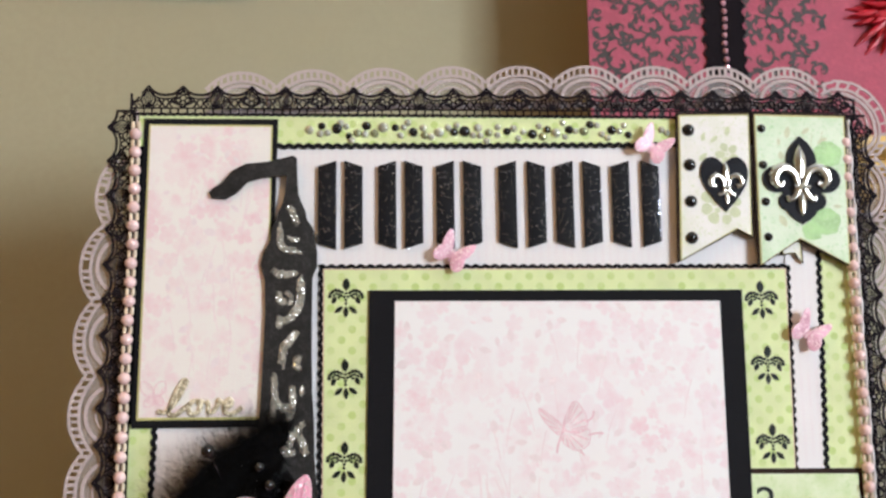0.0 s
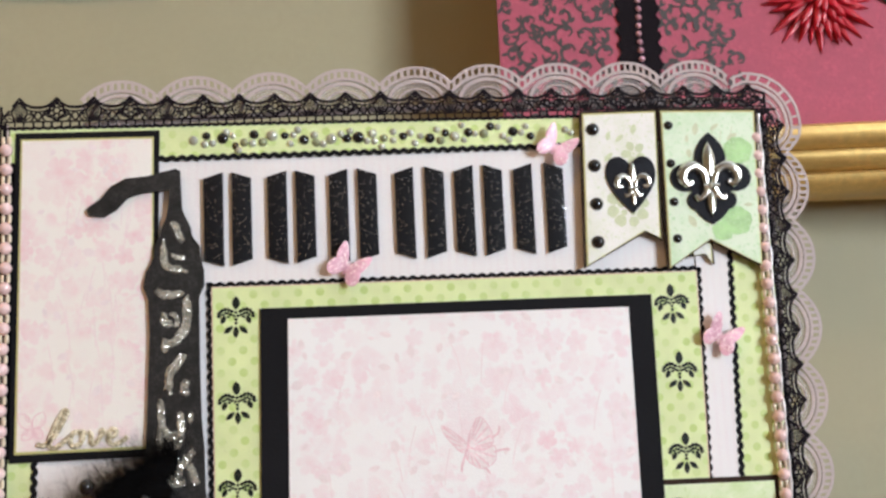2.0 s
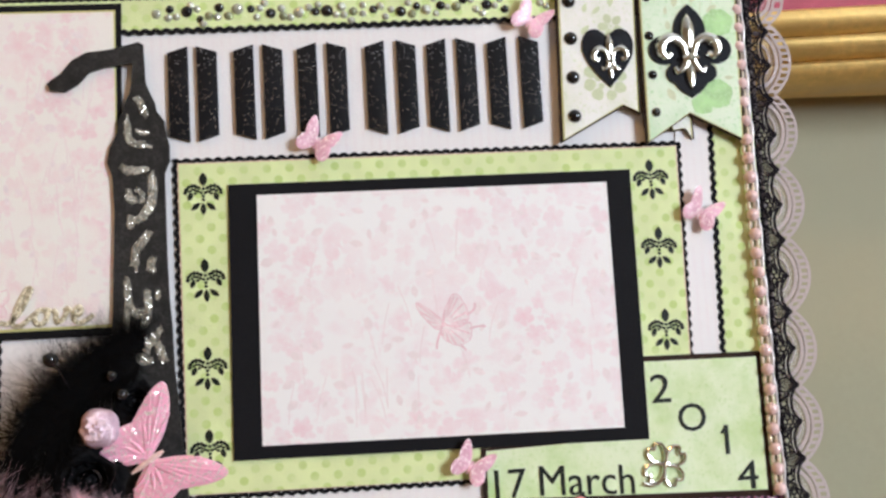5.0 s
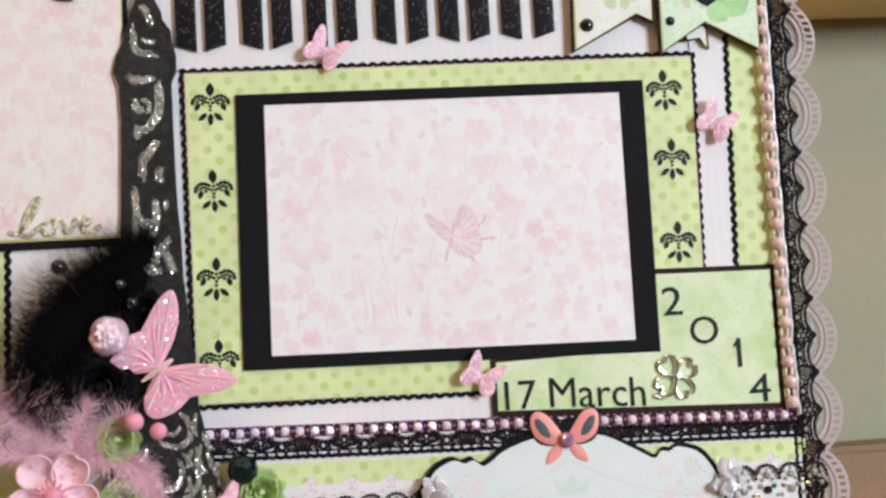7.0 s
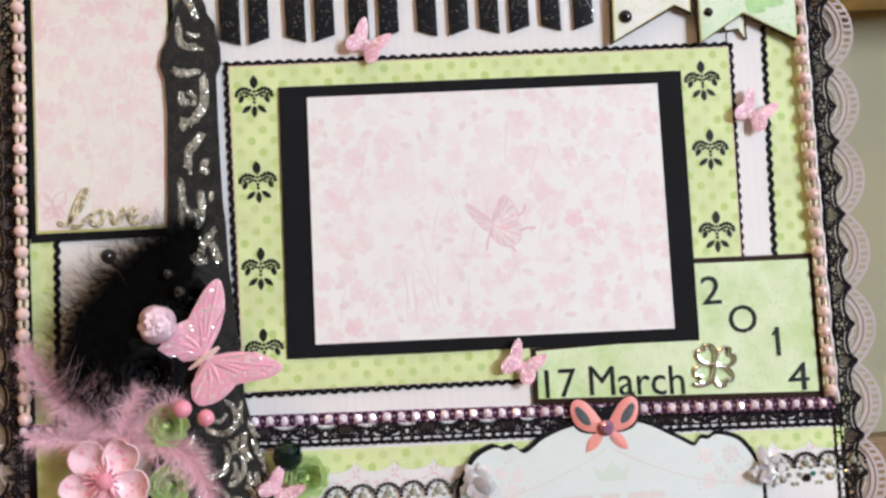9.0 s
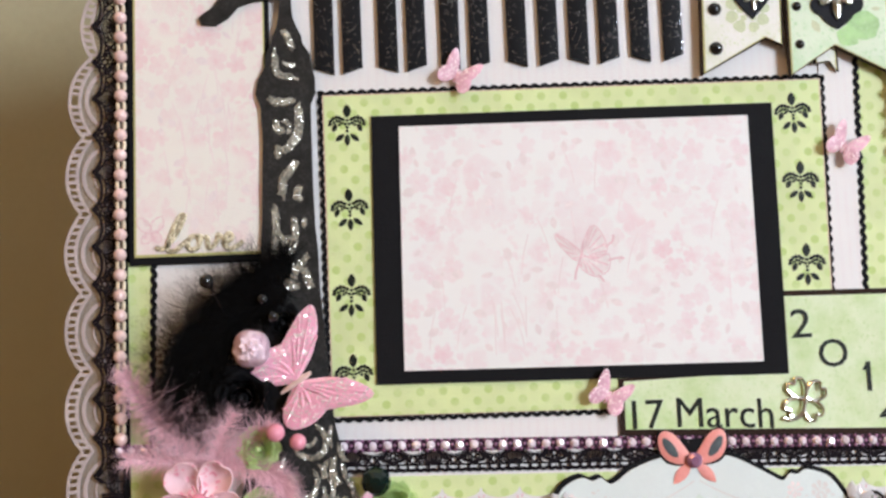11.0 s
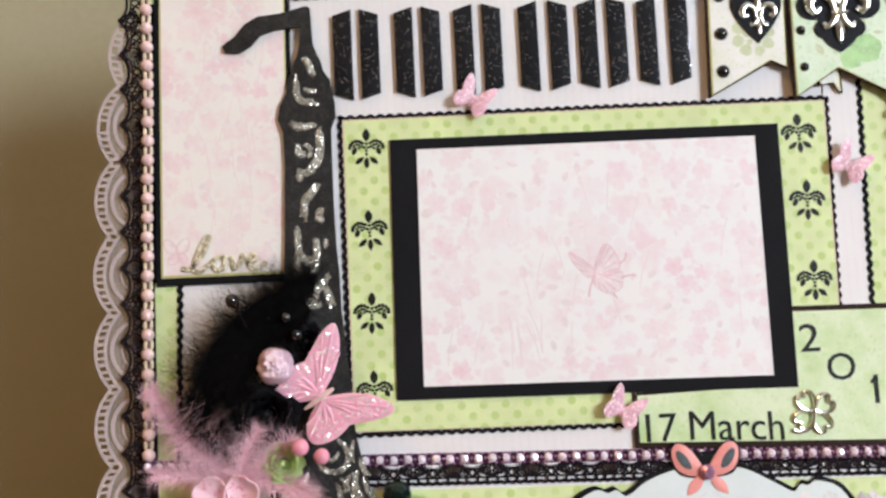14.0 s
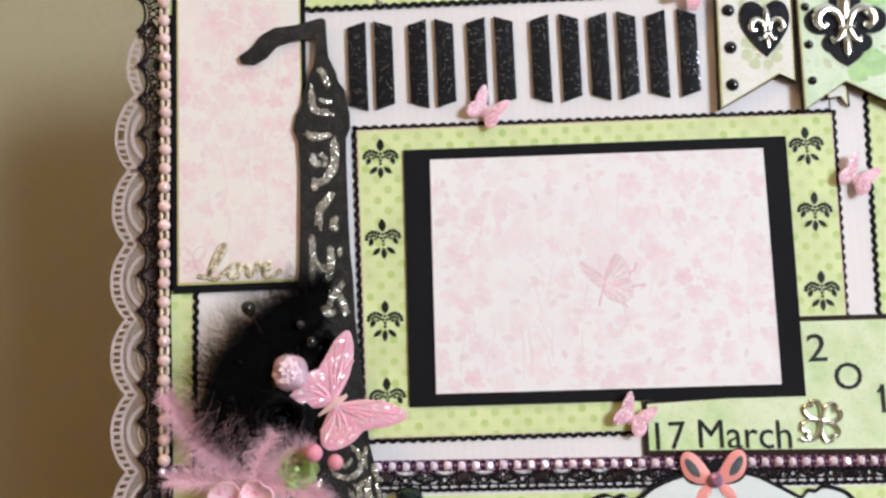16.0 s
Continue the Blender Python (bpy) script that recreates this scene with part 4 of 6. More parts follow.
def flag(pts, face, y, label):
    pts = [fit_to_view(x, z, y - 1.9) for x, z in pts]
    cx = sum(p[0] for p in pts) / len(pts)
    cz = sum(p[1] for p in pts) / len(pts)
    root = thing("banner_flag", P(cx, cz, y), label, "banner flag", "banner flags")
    bm = bmesh.new()
    slab(bm, pts, y, y - 1.6)
    part("foam_backing", bm, BROWN_EDGE, root, "dark inked edge", flat=True)
    bm = bmesh.new()
    wide = max(p[0] for p in pts) - min(p[0] for p in pts)
    slab(bm, [(cx + (x - cx) * (1 - 1.8 / wide), cz + (z - cz) * (1 - 1.8 / 60)) for x, z in pts], y - 1.6, y - 1.75)
    part("inked_edge", bm, INKED, root, "yellow green inked edge", flat=True)
    bm = bmesh.new()
    slab(bm, [(cx + (x - cx) * (1 - 3.0 / wide), cz + (z - cz) * (1 - 3.0 / 60)) for x, z in pts], y - 1.75, y - 1.9)
    part("paper_face", bm, face, root, flat=True)
    return root


one = flag([(228.2, 300.6), (260.4, 301.2), (258.6, 247.2), (252.2, 250.4), (226.0, 236.6)], CREAM, -2.4, "cream leaf-patterned banner flag with a swallow tail")
two = flag([(261.0, 301.4), (302.4, 300.8), (300.2, 234.6), (278.4, 246.2), (260.0, 234.8)], PALE_LEAF, -3.2, "pale green leaf-patterned banner flag with a swallow tail")
three = flag([(266.0, 258), (279.0, 258), (279.4, 236.6), (276.4, 240.6), (270.4, 240)], CREAM, -1.2, "small cream banner flag tucked under a larger one")
for seed, root, area, y in ((21, one, (234, 250, 255, 297), -4.3), (22, two, (266, 250, 296, 297), -5.1)):
    floral_print("leaf_print", *area, y, seed, root, (LEAF_INK, LEAF_INK), 14, 90, 2.1)
bm = bmesh.new()
for x, z, r in ((293, 283, 6.2), (290, 254, 6.5), (284, 250, 4.5)):
    pillow(bm, [(px + 0.7 * math.sin(9 * i), pz) for i, (px, pz) in enumerate(ring(*fit_to_view(x, z, -5), r, r * 0.9, 14))], -5.1, 0.1, 0.9)
part("glitter_leaf", bm, GREEN_GLITTER, two, "green glitter leaf blotch")

bm = bmesh.new()
ball(bm, 0, 0, 0, 2.6, 1.9, 16, 6, True)
brad = finish("black_brad", bm, BLACK_STONE, Vector((0, 0, 0)))
for k, (x, z, y, s) in enumerate([(233.0, 293.0, -4.3, 1.0), (232.8, 278.0, -4.3, 1.0), (232.6, 262.4, -4.3, 1.0), (232.2, 247.0, -4.3, 1.0), (264.6, 294.0, -5.1, 0.7), (264.4, 278.2, -5.1, 0.7), (264.6, 262.4, -5.1, 0.7), (264.8, 247.4, -5.1, 0.7)]):
    ob = new("black_brad", brad)
    ob.location, ob.scale = P(*fit_to_view(x, z, y), y), (s, s, s)
    tagged(ob, "large glossy black dome brad on a banner flag" if s == 1 else "small glossy black dome brad on a banner flag", "brad", "brads on the banner flags")


def mirrored(pts):
    return pts + [(-x, z) for x, z in reversed(pts[:-1] if abs(pts[-1][0]) < 1e-6 else pts)]


def fleur_charm(name, cx, cz, w, h, y, label):
    """A cast silver lily: middle petal, two curled side petals, collar and tail."""
    cx, cz = fit_to_view(cx, cz, y)
    root = thing(name, P(cx, cz, y), label, "charm", "silver charms")
    u, v = w / 28, h / 34

    def T(pts):
        return [(cx + x * u, cz + z * v) for x, z in pts]

    bm = bmesh.new()
    pillow(bm, T(leaf(0, 8.5, 18, 6.2, 0, 7)), y, 2.4 * u, 0.3)
    part("middle_petal", bm, SILVER, root)
    for s in (1, -1):
        bm = bmesh.new()
        line = curve([(1.6, -2), (3.2, 3.5), (7.4, 6), (11.4, 4.2), (12.4, 0.4), (10.2, -2.2), (8.2, -0.6)], 5)
        n = len(line)
        tube(bm, [P(cx + s * x * u, cz + z * v, y - 0.9 * u) for x, z in line], [u * (1.25 + 1.35 * math.sin(math.pi * min(1, i / n * 1.15)) ** 1.2) for i in range(n)], 8, 0.8)
        part("curled_petal", bm, SILVER, root)
        bm = bmesh.new()
        line = curve([(1.4, -4), (3, -7), (5.6, -8.8), (6.6, -6.8)], 5)
        tube(bm, [P(cx + s * x * u, cz + z * v, y - 0.8 * u) for x, z in line], [u * (1.9 - 1.2 * i / len(line)) for i in range(len(line))], 8, 0.8)
        part("foot_curl", bm, SILVER, root)
    bm = bmesh.new()
    tube(bm, [P(cx - 3.6 * u, cz - 3 * v, y - 1.6 * u), P(cx + 3.6 * u, cz - 3 * v, y - 1.6 * u)], 1.0 * u, 8)
    part("collar", bm, SILVER, root)
    bm = bmesh.new()
    pillow(bm, T(leaf(0, -10.2, 13, 4.4, 0, 6)), y, 1.9 * u, 0.3)
    part("tail", bm, SILVER, root)
    return root


heart = [(0, -12), (4.5, -7.6), (9.2, -1.2), (10.6, 4.6), (8.6, 9.4), (4.6, 10.6), (1.2, 8.6), (0, 6.6)]
bm = bmesh.new()
slab(bm, [fit_to_view(247.5 + x * 0.97, 270.6 + z * 1.03, -5) for x, z in mirrored(curve(heart, 3))[:-1]], -4.3, -5.1, 0.2)
single("black_heart", bm, SLATE_CARD, P(247.6, 258, -4.3), "black card heart under a silver charm", "heart")
fleur_charm("silver_lily", 247.9, 270.0, 14.6, 19.0, -5.1, "polished silver lily charm on a black heart")
bm = bmesh.new()
for pts in (leaf(281, 280.2, 21, 13, 0, 8), ring(270.2, 272.2, 6.4, 5.8, 18), ring(291.2, 272.0, 6.4, 5.8, 18), leaf(280.2, 260.8, 16, 14.5, 0, 8), ring(280.6, 269, 9, 7, 16), ring(274.6, 262.6, 4.4, 4.0, 14), ring(286.4, 262.6, 4.4, 4.0, 14)):
    slab(bm, [fit_to_view(x, z, -5.5) for x, z in pts], -5.1, -5.8 - 0.02 * len(bm.verts) / 60)
single("black_lily", bm, SLATE_CARD, P(280.6, 254, -5.1), "black card lily shape under a silver charm", "lily", flat=True)
fleur_charm("silver_lily", 280.0, 271.2, 25.5, 31, -5.9, "large polished silver lily charm on black card")
bm = bmesh.new()
gem(bm, *fit_to_view(280.6, 269, -8), -8.0, 1.3)
single("clear_stone", bm, CLEAR_STONE, P(280.6, 269, -8), "small clear stone set in the silver lily", "rhinestone", flat=True)

# ---- stencilled lilies on the green mat ----
def stencilled_lily():
    """A raised ink lily of separate leaves, built at the origin."""
    root = thing("stencilled_lily", (0, 0, 0), "raised glittery black lily stencilled on the green mat", "lily", "stencilled lilies")
    pieces = [leaf(0, 5.4, 5.2, 2.9, 0, 6), leaf(0, -5.6, 4.6, 2.1, 0)]
    pieces += [ring(x, z, 0.62, 0.56, 8) for x, z in ((0, 1.9), (-0.75, 0.5), (0.75, 0.5), (0, -0.8), (0, -2.2))]
    for s in (1, -1):
        pieces.append(leaf(s * 2.8, -4.7, 4.3, 1.9, -50 * s))
        pieces.append(leaf(s * 4.7, -0.9, 3.4, 1.9, -24 * s))
        for k, (x, z) in enumerate(((1.6, 2.3), (2.8, 2.9), (4.1, 3.0), (5.3, 2.5), (6.2, 1.6), (6.4, 0.4))):
            pieces.append(leaf(s * x, z, 1.75, 1.35, s * (65 - 30 * k), 4))
        for x, z in ((1.9, 0.9), (2.9, 1.5), (3.9, 1.6), (4.9, 1.0), (2.9, 0.2)):
            pieces.append(ring(s * x, z, 0.6, 0.55, 7))
    for pts in pieces:
        bm = bmesh.new()
        slab(bm, [(x, z - 0.5) for x, z in pts], 0, -0.25)
        part("ink_leaf", bm, STENCIL, root, flat=True)
    return root


lily = stencilled_lily()
places = ((90.0, 223.0, 1), (89.8, 191.0, -2), (89.4, 159.0, 2), (89.2, 129.4, -1), (259.8, 221.4, -2), (260.9, 194.8, 2), (261.0, 163.4, 1))
lily.matrix_basis = pose(0.09, -0.00132, 0.223, 0, 1, 0)
for x, z, a in places[1:]:
    copy_thing(lily, pose(x * MM, -0.00132, z * MM, 0, a, 0))

# ---- gem flourish along the top strip ----
rnd = random.Random(12)
flourish = thing("gem_flourish", P(148, 291, -1), "flourish of black and clear gems on the green strip", "gem flourish")
for kind, size, places in (
    ("black_gem", 2.1, ((86.2, 292), (117.4, 290.8), (138.6, 291.3), (166.8, 290.4), (200.2, 292.3))),
    ("black_gem", 1.55, ((80, 293), (91, 288.9), (98.2, 293.2), (110, 292.6), (134.2, 291), (156.2, 291.4), (173, 292.3), (182.2, 292.4), (191, 294.6), (207.2, 290.4))),
    ("smoky_gem", 1.8, ((94.4, 290.2), (101.6, 290.2), (122.2, 289.6), (148.6, 290.8), (171, 289.4), (188.4, 291.8))),
    ("clear_gem", 1.95, ((75, 291.4), (105, 292.6), (128, 290.9), (144.2, 292.8), (176.8, 291))),
    ("clear_gem", 1.35, ((79.4, 289.8), (82.4, 290.2), (87.8, 294.4), (90, 293), (92.2, 287.2), (97.6, 289.8), (113.4, 292.8), (112.2, 289.4), (115.2, 294.8), (121.4, 292.6), (124.8, 289), (131.8, 292.8), (135.2, 293.8), (142, 289.8), (145, 289.6), (147.6, 287.4), (152.2, 293.2), (152.2, 289.9), (159, 292.8), (160.8, 288.5), (163, 291.2), (169.6, 293.8), (179.6, 295.4), (180.4, 289.4), (184.8, 291.9), (194, 294.4), (196, 290.6), (198.4, 289), (203.4, 292), (205.4, 294.4), (221.4, 292.6), (223.6, 291.4))),
):
    for x, z in places:
        r = size * rnd.uniform(0.95, 1.2)
        bm = bmesh.new()
        if kind == "black_gem":
            ball(bm, 0, 0, 0, r, r * 0.7, 12, 5, True)
        else:
            ball(bm, 0, 0, 0, r, r * 0.72, 12, 5, True)
        ob = new(kind, finish(kind, bm, {"black_gem": BLACK_STONE, "smoky_gem": SMOKY_STONE}.get(kind, CLEAR_STONE), Vector((0, 0, 0))))
        ob.parent = flourish
        ob.location = P(x, z, -1.0) - ORIGIN[flourish]
        ob.rotation_euler = (rnd.uniform(-0.3, 0.3), rnd.uniform(0, 3), rnd.uniform(-0.2, 0.3))


# ---- tower die cut ----
Y0 = -2.3
tower = thing("tower_die_cut", P(67.5, 20, Y0), "tall black lattice tower die cut with silver glitter strokes", "die cut")
right = [(70.4, 279), (71.0, 264), (72.4, 260.5), (74.2, 257), (74.6, 253.6), (77.2, 250), (77.0, 246), (78.4, 241), (78.4, 235), (76.8, 230.5), (76.6, 217), (76.8, 200), (77.2, 185), (78, 175), (78.2, 160), (79.2, 142), (80, 130), (81.4, 113), (84.2, 100), (87, 90), (90.6, 76), (98, 50), (108, 20)]
left = [(66.6, 272), (66.0, 264), (64.8, 260.5), (63.0, 257), (62.6, 253.6), (60.2, 250), (60.2, 246), (57, 240.5), (56.2, 235), (58.0, 230), (58.6, 217), (57.8, 200), (57, 185), (56.4, 175), (56.8, 160), (56, 142), (55, 130), (53.4, 113), (50.4, 100), (48, 90), (44.6, 76), (37, 50), (27, 20)]
rnd = random.Random(4)
wob = lambda pts: [(x + rnd.uniform(-0.35, 0.35), z) for x, z in pts]  # noqa: E731
outline = [(68.6, 280)] + wob(right) + [(92, 20), (80, 48), (67.5, 56), (55, 48), (43, 20)] + wob(left[::-1]) + [(62, 271.4), (56, 270.8), (50.5, 269), (46.5, 264.6), (42, 262), (36.6, 262.6), (35.6, 265), (37.4, 266.6), (41, 268.6), (44.5, 273.6), (50, 276.6), (58, 277)]
bm = bmesh.new()
slab(bm, outline, Y0, Y0 - 1.5, 0.25)
part("silhouette", bm, CHARCOAL, tower)
bm = bmesh.new()
slab(bm, rect(60, 100, 73, 240), Y0 + 1.6, Y0)
part("foam_pad", bm, BLACK_CARD, tower, flat=True)
strokes = [
    ([(66.6, 260), (69.1, 256), (70.6, 250.7)], 1.0), ([(64.1, 253.3), (63.9, 245.6), (66.1, 241.8), (73.6, 240.6)], 0.95), ([(66.6, 247.2), (69.2, 245.6), (72, 245.8)], 0.6),
    ([(60.4, 234), (64, 231.8), (71.8, 232.4)], 1.1), ([(71.6, 232), (72.1, 225), (71, 218), (64.3, 211.5)], 1.2), ([(63.6, 225.6), (64.3, 221), (67.1, 221.5)], 0.9), ([(64.3, 216), (63.9, 210)], 1.0),
    ([(72.2, 210.7), (68.1, 205.6), (65.6, 201.5), (64.9, 194)], 1.15), ([(72.2, 200.5), (70.6, 195.8), (73.2, 194.4)], 1.0), ([(61.9, 193.8), (62.6, 185), (62.1, 178), (59.5, 166.4)], 0.95), ([(62.6, 184), (65.6, 179), (67, 182)], 0.9),
    ([(69.1, 188.7), (69.6, 182), (67.1, 172.8)], 1.0), ([(73.2, 188), (73.0, 183.6)], 0.6), ([(74.7, 174.8), (70.6, 169.7), (66.1, 164)], 0.9), ([(72.2, 169.7), (73.6, 165), (75.4, 160.8)], 1.1),
    ([(74, 112), (77.6, 108.6), (78, 103.4), (74.6, 100), (69.4, 101), (66, 104.6)], 1.0), ([(75.6, 108), (72.6, 104.4), (68, 105.4)], 0.8),
    ([(70, 97.4), (74.6, 93), (73.4, 87), (68.6, 85.4), (65, 88.6), (66, 92.6), (69.4, 92)], 1.1), ([(81, 101), (80.6, 94), (83.4, 89)], 1.3), ([(78.6, 93), (80.6, 88.4), (78, 83), (73.6, 81.6)], 1.0),
    ([(84.6, 87), (85.4, 80), (88.6, 74)], 1.2), ([(62, 84), (59, 79.6), (60.4, 73.6), (66, 71.6), (70.6, 75)], 1.1), ([(76, 78), (80.6, 74), (84, 67), (82, 61)], 1.1), ([(72, 72), (70, 64), (62, 60)], 1.1), ([(56, 100), (54.6, 92), (52, 84)], 1.2),
    ([(80.4, 112), (79.6, 106), (81, 103)], 0.8), ([(64, 100), (61.4, 95.6), (62, 90.6), (59, 87)], 0.9), ([(76.6, 90), (77.6, 86), (75.4, 84)], 0.7), ([(83.6, 98), (85.4, 92), (88, 88.6)], 0.8),
    ([(80.4, 81), (83.2, 78), (82.6, 73.6), (79.4, 72.4)], 0.9), ([(68.4, 81), (72.6, 79.4), (74.4, 75.4), (72.6, 72.2)], 0.9), ([(64.8, 81.6), (64, 77.4), (66.6, 75.6)], 0.7), ([(87.6, 84), (88.6, 79.6), (91, 76)], 0.8), ([(57, 79), (55, 74), (56.6, 69)], 0.9),
    ([(62.4, 168.4), (66, 166.8), (70, 166.2)], 1.2), ([(63.4, 164.6), (67, 163), (71, 162.8)], 1.2), ([(64.6, 171.8), (67, 170.6), (69, 171)], 0.9), ([(66, 225.4), (68.6, 222.4), (68, 218.6)], 0.7), ([(65.4, 213.4), (68, 214), (70, 216.6)], 0.8),
    ([(83, 105), (83.6, 101), (86, 97.6)], 0.9), ([(79, 99), (77.4, 95.4), (78.4, 92)], 0.8), ([(86.6, 92), (88, 86.6), (90, 82.4)], 1.0), ([(81.6, 86), (82.4, 82.6), (85, 80.6)], 0.9), ([(75, 98), (77, 95), (76.2, 91.6)], 0.7),
]
for line, r in strokes:
    bm = bmesh.new()
    pts = curve(line, 7)
    n = len(pts) - 1
    r *= 1.15 if line[0][1] > 115 else 0.85
    for lane in range(3):
        off = (lane - 1) * 0.62 * r
        a, b = sorted((rnd.uniform(0, 0.15), rnd.uniform(0.85, 1.0)))
        some = []
        for i, (x, z) in enumerate(pts):
            if a <= i / n <= b:
                d = Vector((pts[min(i + 1, n)][0] - pts[max(i - 1, 0)][0], pts[min(i + 1, n)][1] - pts[max(i - 1, 0)][1])).normalized()
                some.append(P(x - d.y * off + rnd.uniform(-0.3, 0.3), z + d.x * off + rnd.uniform(-0.3, 0.3), Y0 - 1.5))
        tube(bm, some, [r * rnd.uniform(0.35, 0.6) * (0.5 + math.sin(math.pi * (0.1 + 0.8 * i / len(some)))) for i in range(len(some))], 6, 0.6)
    part("glitter_stroke", bm, SILVER_GLITTER, tower)


# ---- butterflies ----
BODY = plain("cream_pink_body", (0.9, 0.66, 0.6), 0.45, vary=0.15, scale=300)


def butterfly(size, material, label, fold, group="", detail=True):
    """Two winged halves folded up from a thin body, built at the origin with the head upwards."""
    root = thing("butterfly", (0, 0, 0), label, "butterfly", group)
    fore = curve([(0.6, 1.5), (5, 10), (11, 16.4), (16.5, 19.4), (18.8, 18.6), (18.2, 13.5), (15.6, 7.5), (13.6, 3.0)], 3)
    hind = curve([(13.6, 3.0), (14.6, -1.5), (14.2, -6.5), (12.2, -10.6), (8.6, -11.6), (4.4, -8.8), (0.6, -2.5)], 3)
    if not detail:
        fore = curve([(0.6, 1.5), (3.6, 9), (8, 15.6), (12.6, 19.6), (15.4, 18.2), (15.8, 12), (14.8, 6), (13.4, 2.6)], 3)
        hind = curve([(13.4, 2.6), (15.6, -1.5), (16.2, -6.5), (14, -11), (9.6, -12.4), (4.6, -9.4), (0.6, -2.5)], 3)
    pts = (fore + hind[1:])
    for s in (1, -1):
        turn = Matrix.Rotation(radians(fold) * s, 4, "Z")
        wing = bmesh.new()
        n = len(pts)
        hub = (4.5, 1.0)
        rows = []
        for k, lift in ((1.0, 0.0), (0.9, 0.35), (0.55, 0.75), (0.2, 0.4)):
            rows.append([wing.verts.new(P(s * (hub[0] + (x - hub[0]) * k) * size, (hub[1] + (z - hub[1]) * k) * size, -lift * size * (1 + 0.12 * math.sin(i * 2.1)))) for i, (x, z) in enumerate(pts)])
        rows.append([wing.verts.new(P(s * x * size, z * size, 0.7 * size)) for x, z in pts])
        for a, b in ((0, 1), (1, 2), (2, 3), (0, 4)):
            for i in range(n):
                wing.faces.new((rows[a][i], rows[a][(i + 1) % n], rows[b][(i + 1) % n], rows[b][i]))
        wing.faces.new(rows[3])
        wing.faces.new(rows[4])
        bmesh.ops.transform(wing, matrix=turn, verts=wing.verts[:])
        w = part("wing", wing, material, root)
        if detail:
            for x, z in ((16.5, 17.6), (17.2, 13.4), (14.0, 7.8), (11.8, -1.6), (12.4, -6.8), (9.0, -10.8), (5.0, -9.4), (9.0, 14.8)):
                veins = bmesh.new()
                line = curve([(1.2, 0.2), (1.2 + (x - 1.2) * 0.5 + 0.5, z * 0.5 + 0.6), (x, z)], 4)
                tube(veins, [turn @ P(s * a * size, b * size, -(0.55 - 0.4 * i / len(line)) * size) for i, (a, b) in enumerate(line)], [0.85 * size * (1 - 0.55 * i / len(line)) for i in range(len(line))], 6)
                part("vein", veins, material, w)
    bm = bmesh.new()
    tube(bm, [P(0, z * size, -0.4 * size) for z in (-7, -4, 0, 3.5, 5.5)], [0.4 * size, 0.9 * size, 1.2 * size, 1.0 * size, 0.5 * size], 8)
    part("body", bm, BODY if detail else material, root, "pale cream pink body" if detail else "")
    return root


big = butterfly(1.06, FOIL_PINK, "large pink glittered butterfly with ribbed wings on the tower", -9)
big.matrix_basis = pose(0.0697, -0.0105, 0.1280, 8, 57, 0)
small = butterfly(0.43, PINK_GLITTER, "small pink glitter butterfly stuck on the page", -16, "small butterflies", False)
spots = [(132.2, -1.0, 239.6, 36), (216.0, -1.6, 284.4, 36), (277.6, -1.2, 206.8, 36), (182.4, -1.6, 117.2, 34)]
small.matrix_basis = pose(spots[0][0] * MM, spots[0][1] * MM - 0.0022, spots[0][2] * MM, 0, spots[0][3], 0)
for x, y, z, a in spots[1:]:
    copy_thing(small, pose(x * MM, y * MM - 0.0022, z * MM, 0, a, 0))
last = copy_thing(small, pose(0.0925, -0.0075, 0.0785, 0, 45, 0))
tagged(last, "small pink butterfly beside a green paper rose")
last.scale = (0.95, 0.95, 0.95)


# ---- roses, flower, pearls and feathers ----
def rose(name, cx, cz, y, r, material, label, seed, depth=None):
    """A paper rose: rings of cupped petals that close towards a rolled heart."""
    rnd = random.Random(seed)
    depth = depth or r * 0.6
    root = thing(name, P(cx, cz, y), label, "rose", "paper roses")
    for layer, (count, rad, top) in enumerate(((6, 1.0, 0.45), (5, 0.78, 0.7), (4, 0.55, 0.92), (3, 0.32, 1.0), (2, 0.16, 1.02))):
        for k in range(count):
            bm = bmesh.new()
            mid = 2 * math.pi * (k / count) + layer * 0.6 + rnd.uniform(-0.15, 0.15)
            span = 2 * math.pi / count * 0.72
            grid = []
            for j in range(4):
                v = j / 3
                row = []
                for i in range(7):
                    a = mid + span * (i / 6 - 0.5) * 2 * (0.75 + 0.25 * v)
                    edge = math.sin(math.pi * i / 6)
                    q = r * rad * (0.45 + 0.55 * v ** 0.7) * (0.9 + 0.1 * edge)
                    h = depth * top * (0.1 + 0.9 * math.sin(v * 1.9) * (0.75 + 0.25 * edge)) if layer < 2 else depth * top * (0.1 + 0.9 * v * (0.75 + 0.25 * edge))
                    q *= 1 + 0.09 * math.sin(2.3 * i + k * 1.7 + layer) * v
                    h *= 1 + 0.14 * math.sin(1.7 * i + k * 2.9 + seed) * v
                    row.append(bm.verts.new(P(cx + q * math.cos(a), cz + q * math.sin(a), y - h)))
                grid.append(row)
            for j in range(3):
                for i in range(6):
                    bm.faces.new((grid[j][i], grid[j][i + 1], grid[j + 1][i + 1], grid[j + 1][i]))
            bmesh.ops.solidify(bm, geom=bm.faces[:], thickness=0.35 * MM)
            part("petal", bm, material, root)
    bm = bmesh.new()
    ball(bm, cx, cz, y - depth * 0.3, r * 0.2, depth * 0.6, 10, 6)
    part("heart", bm, material, root)
    return root


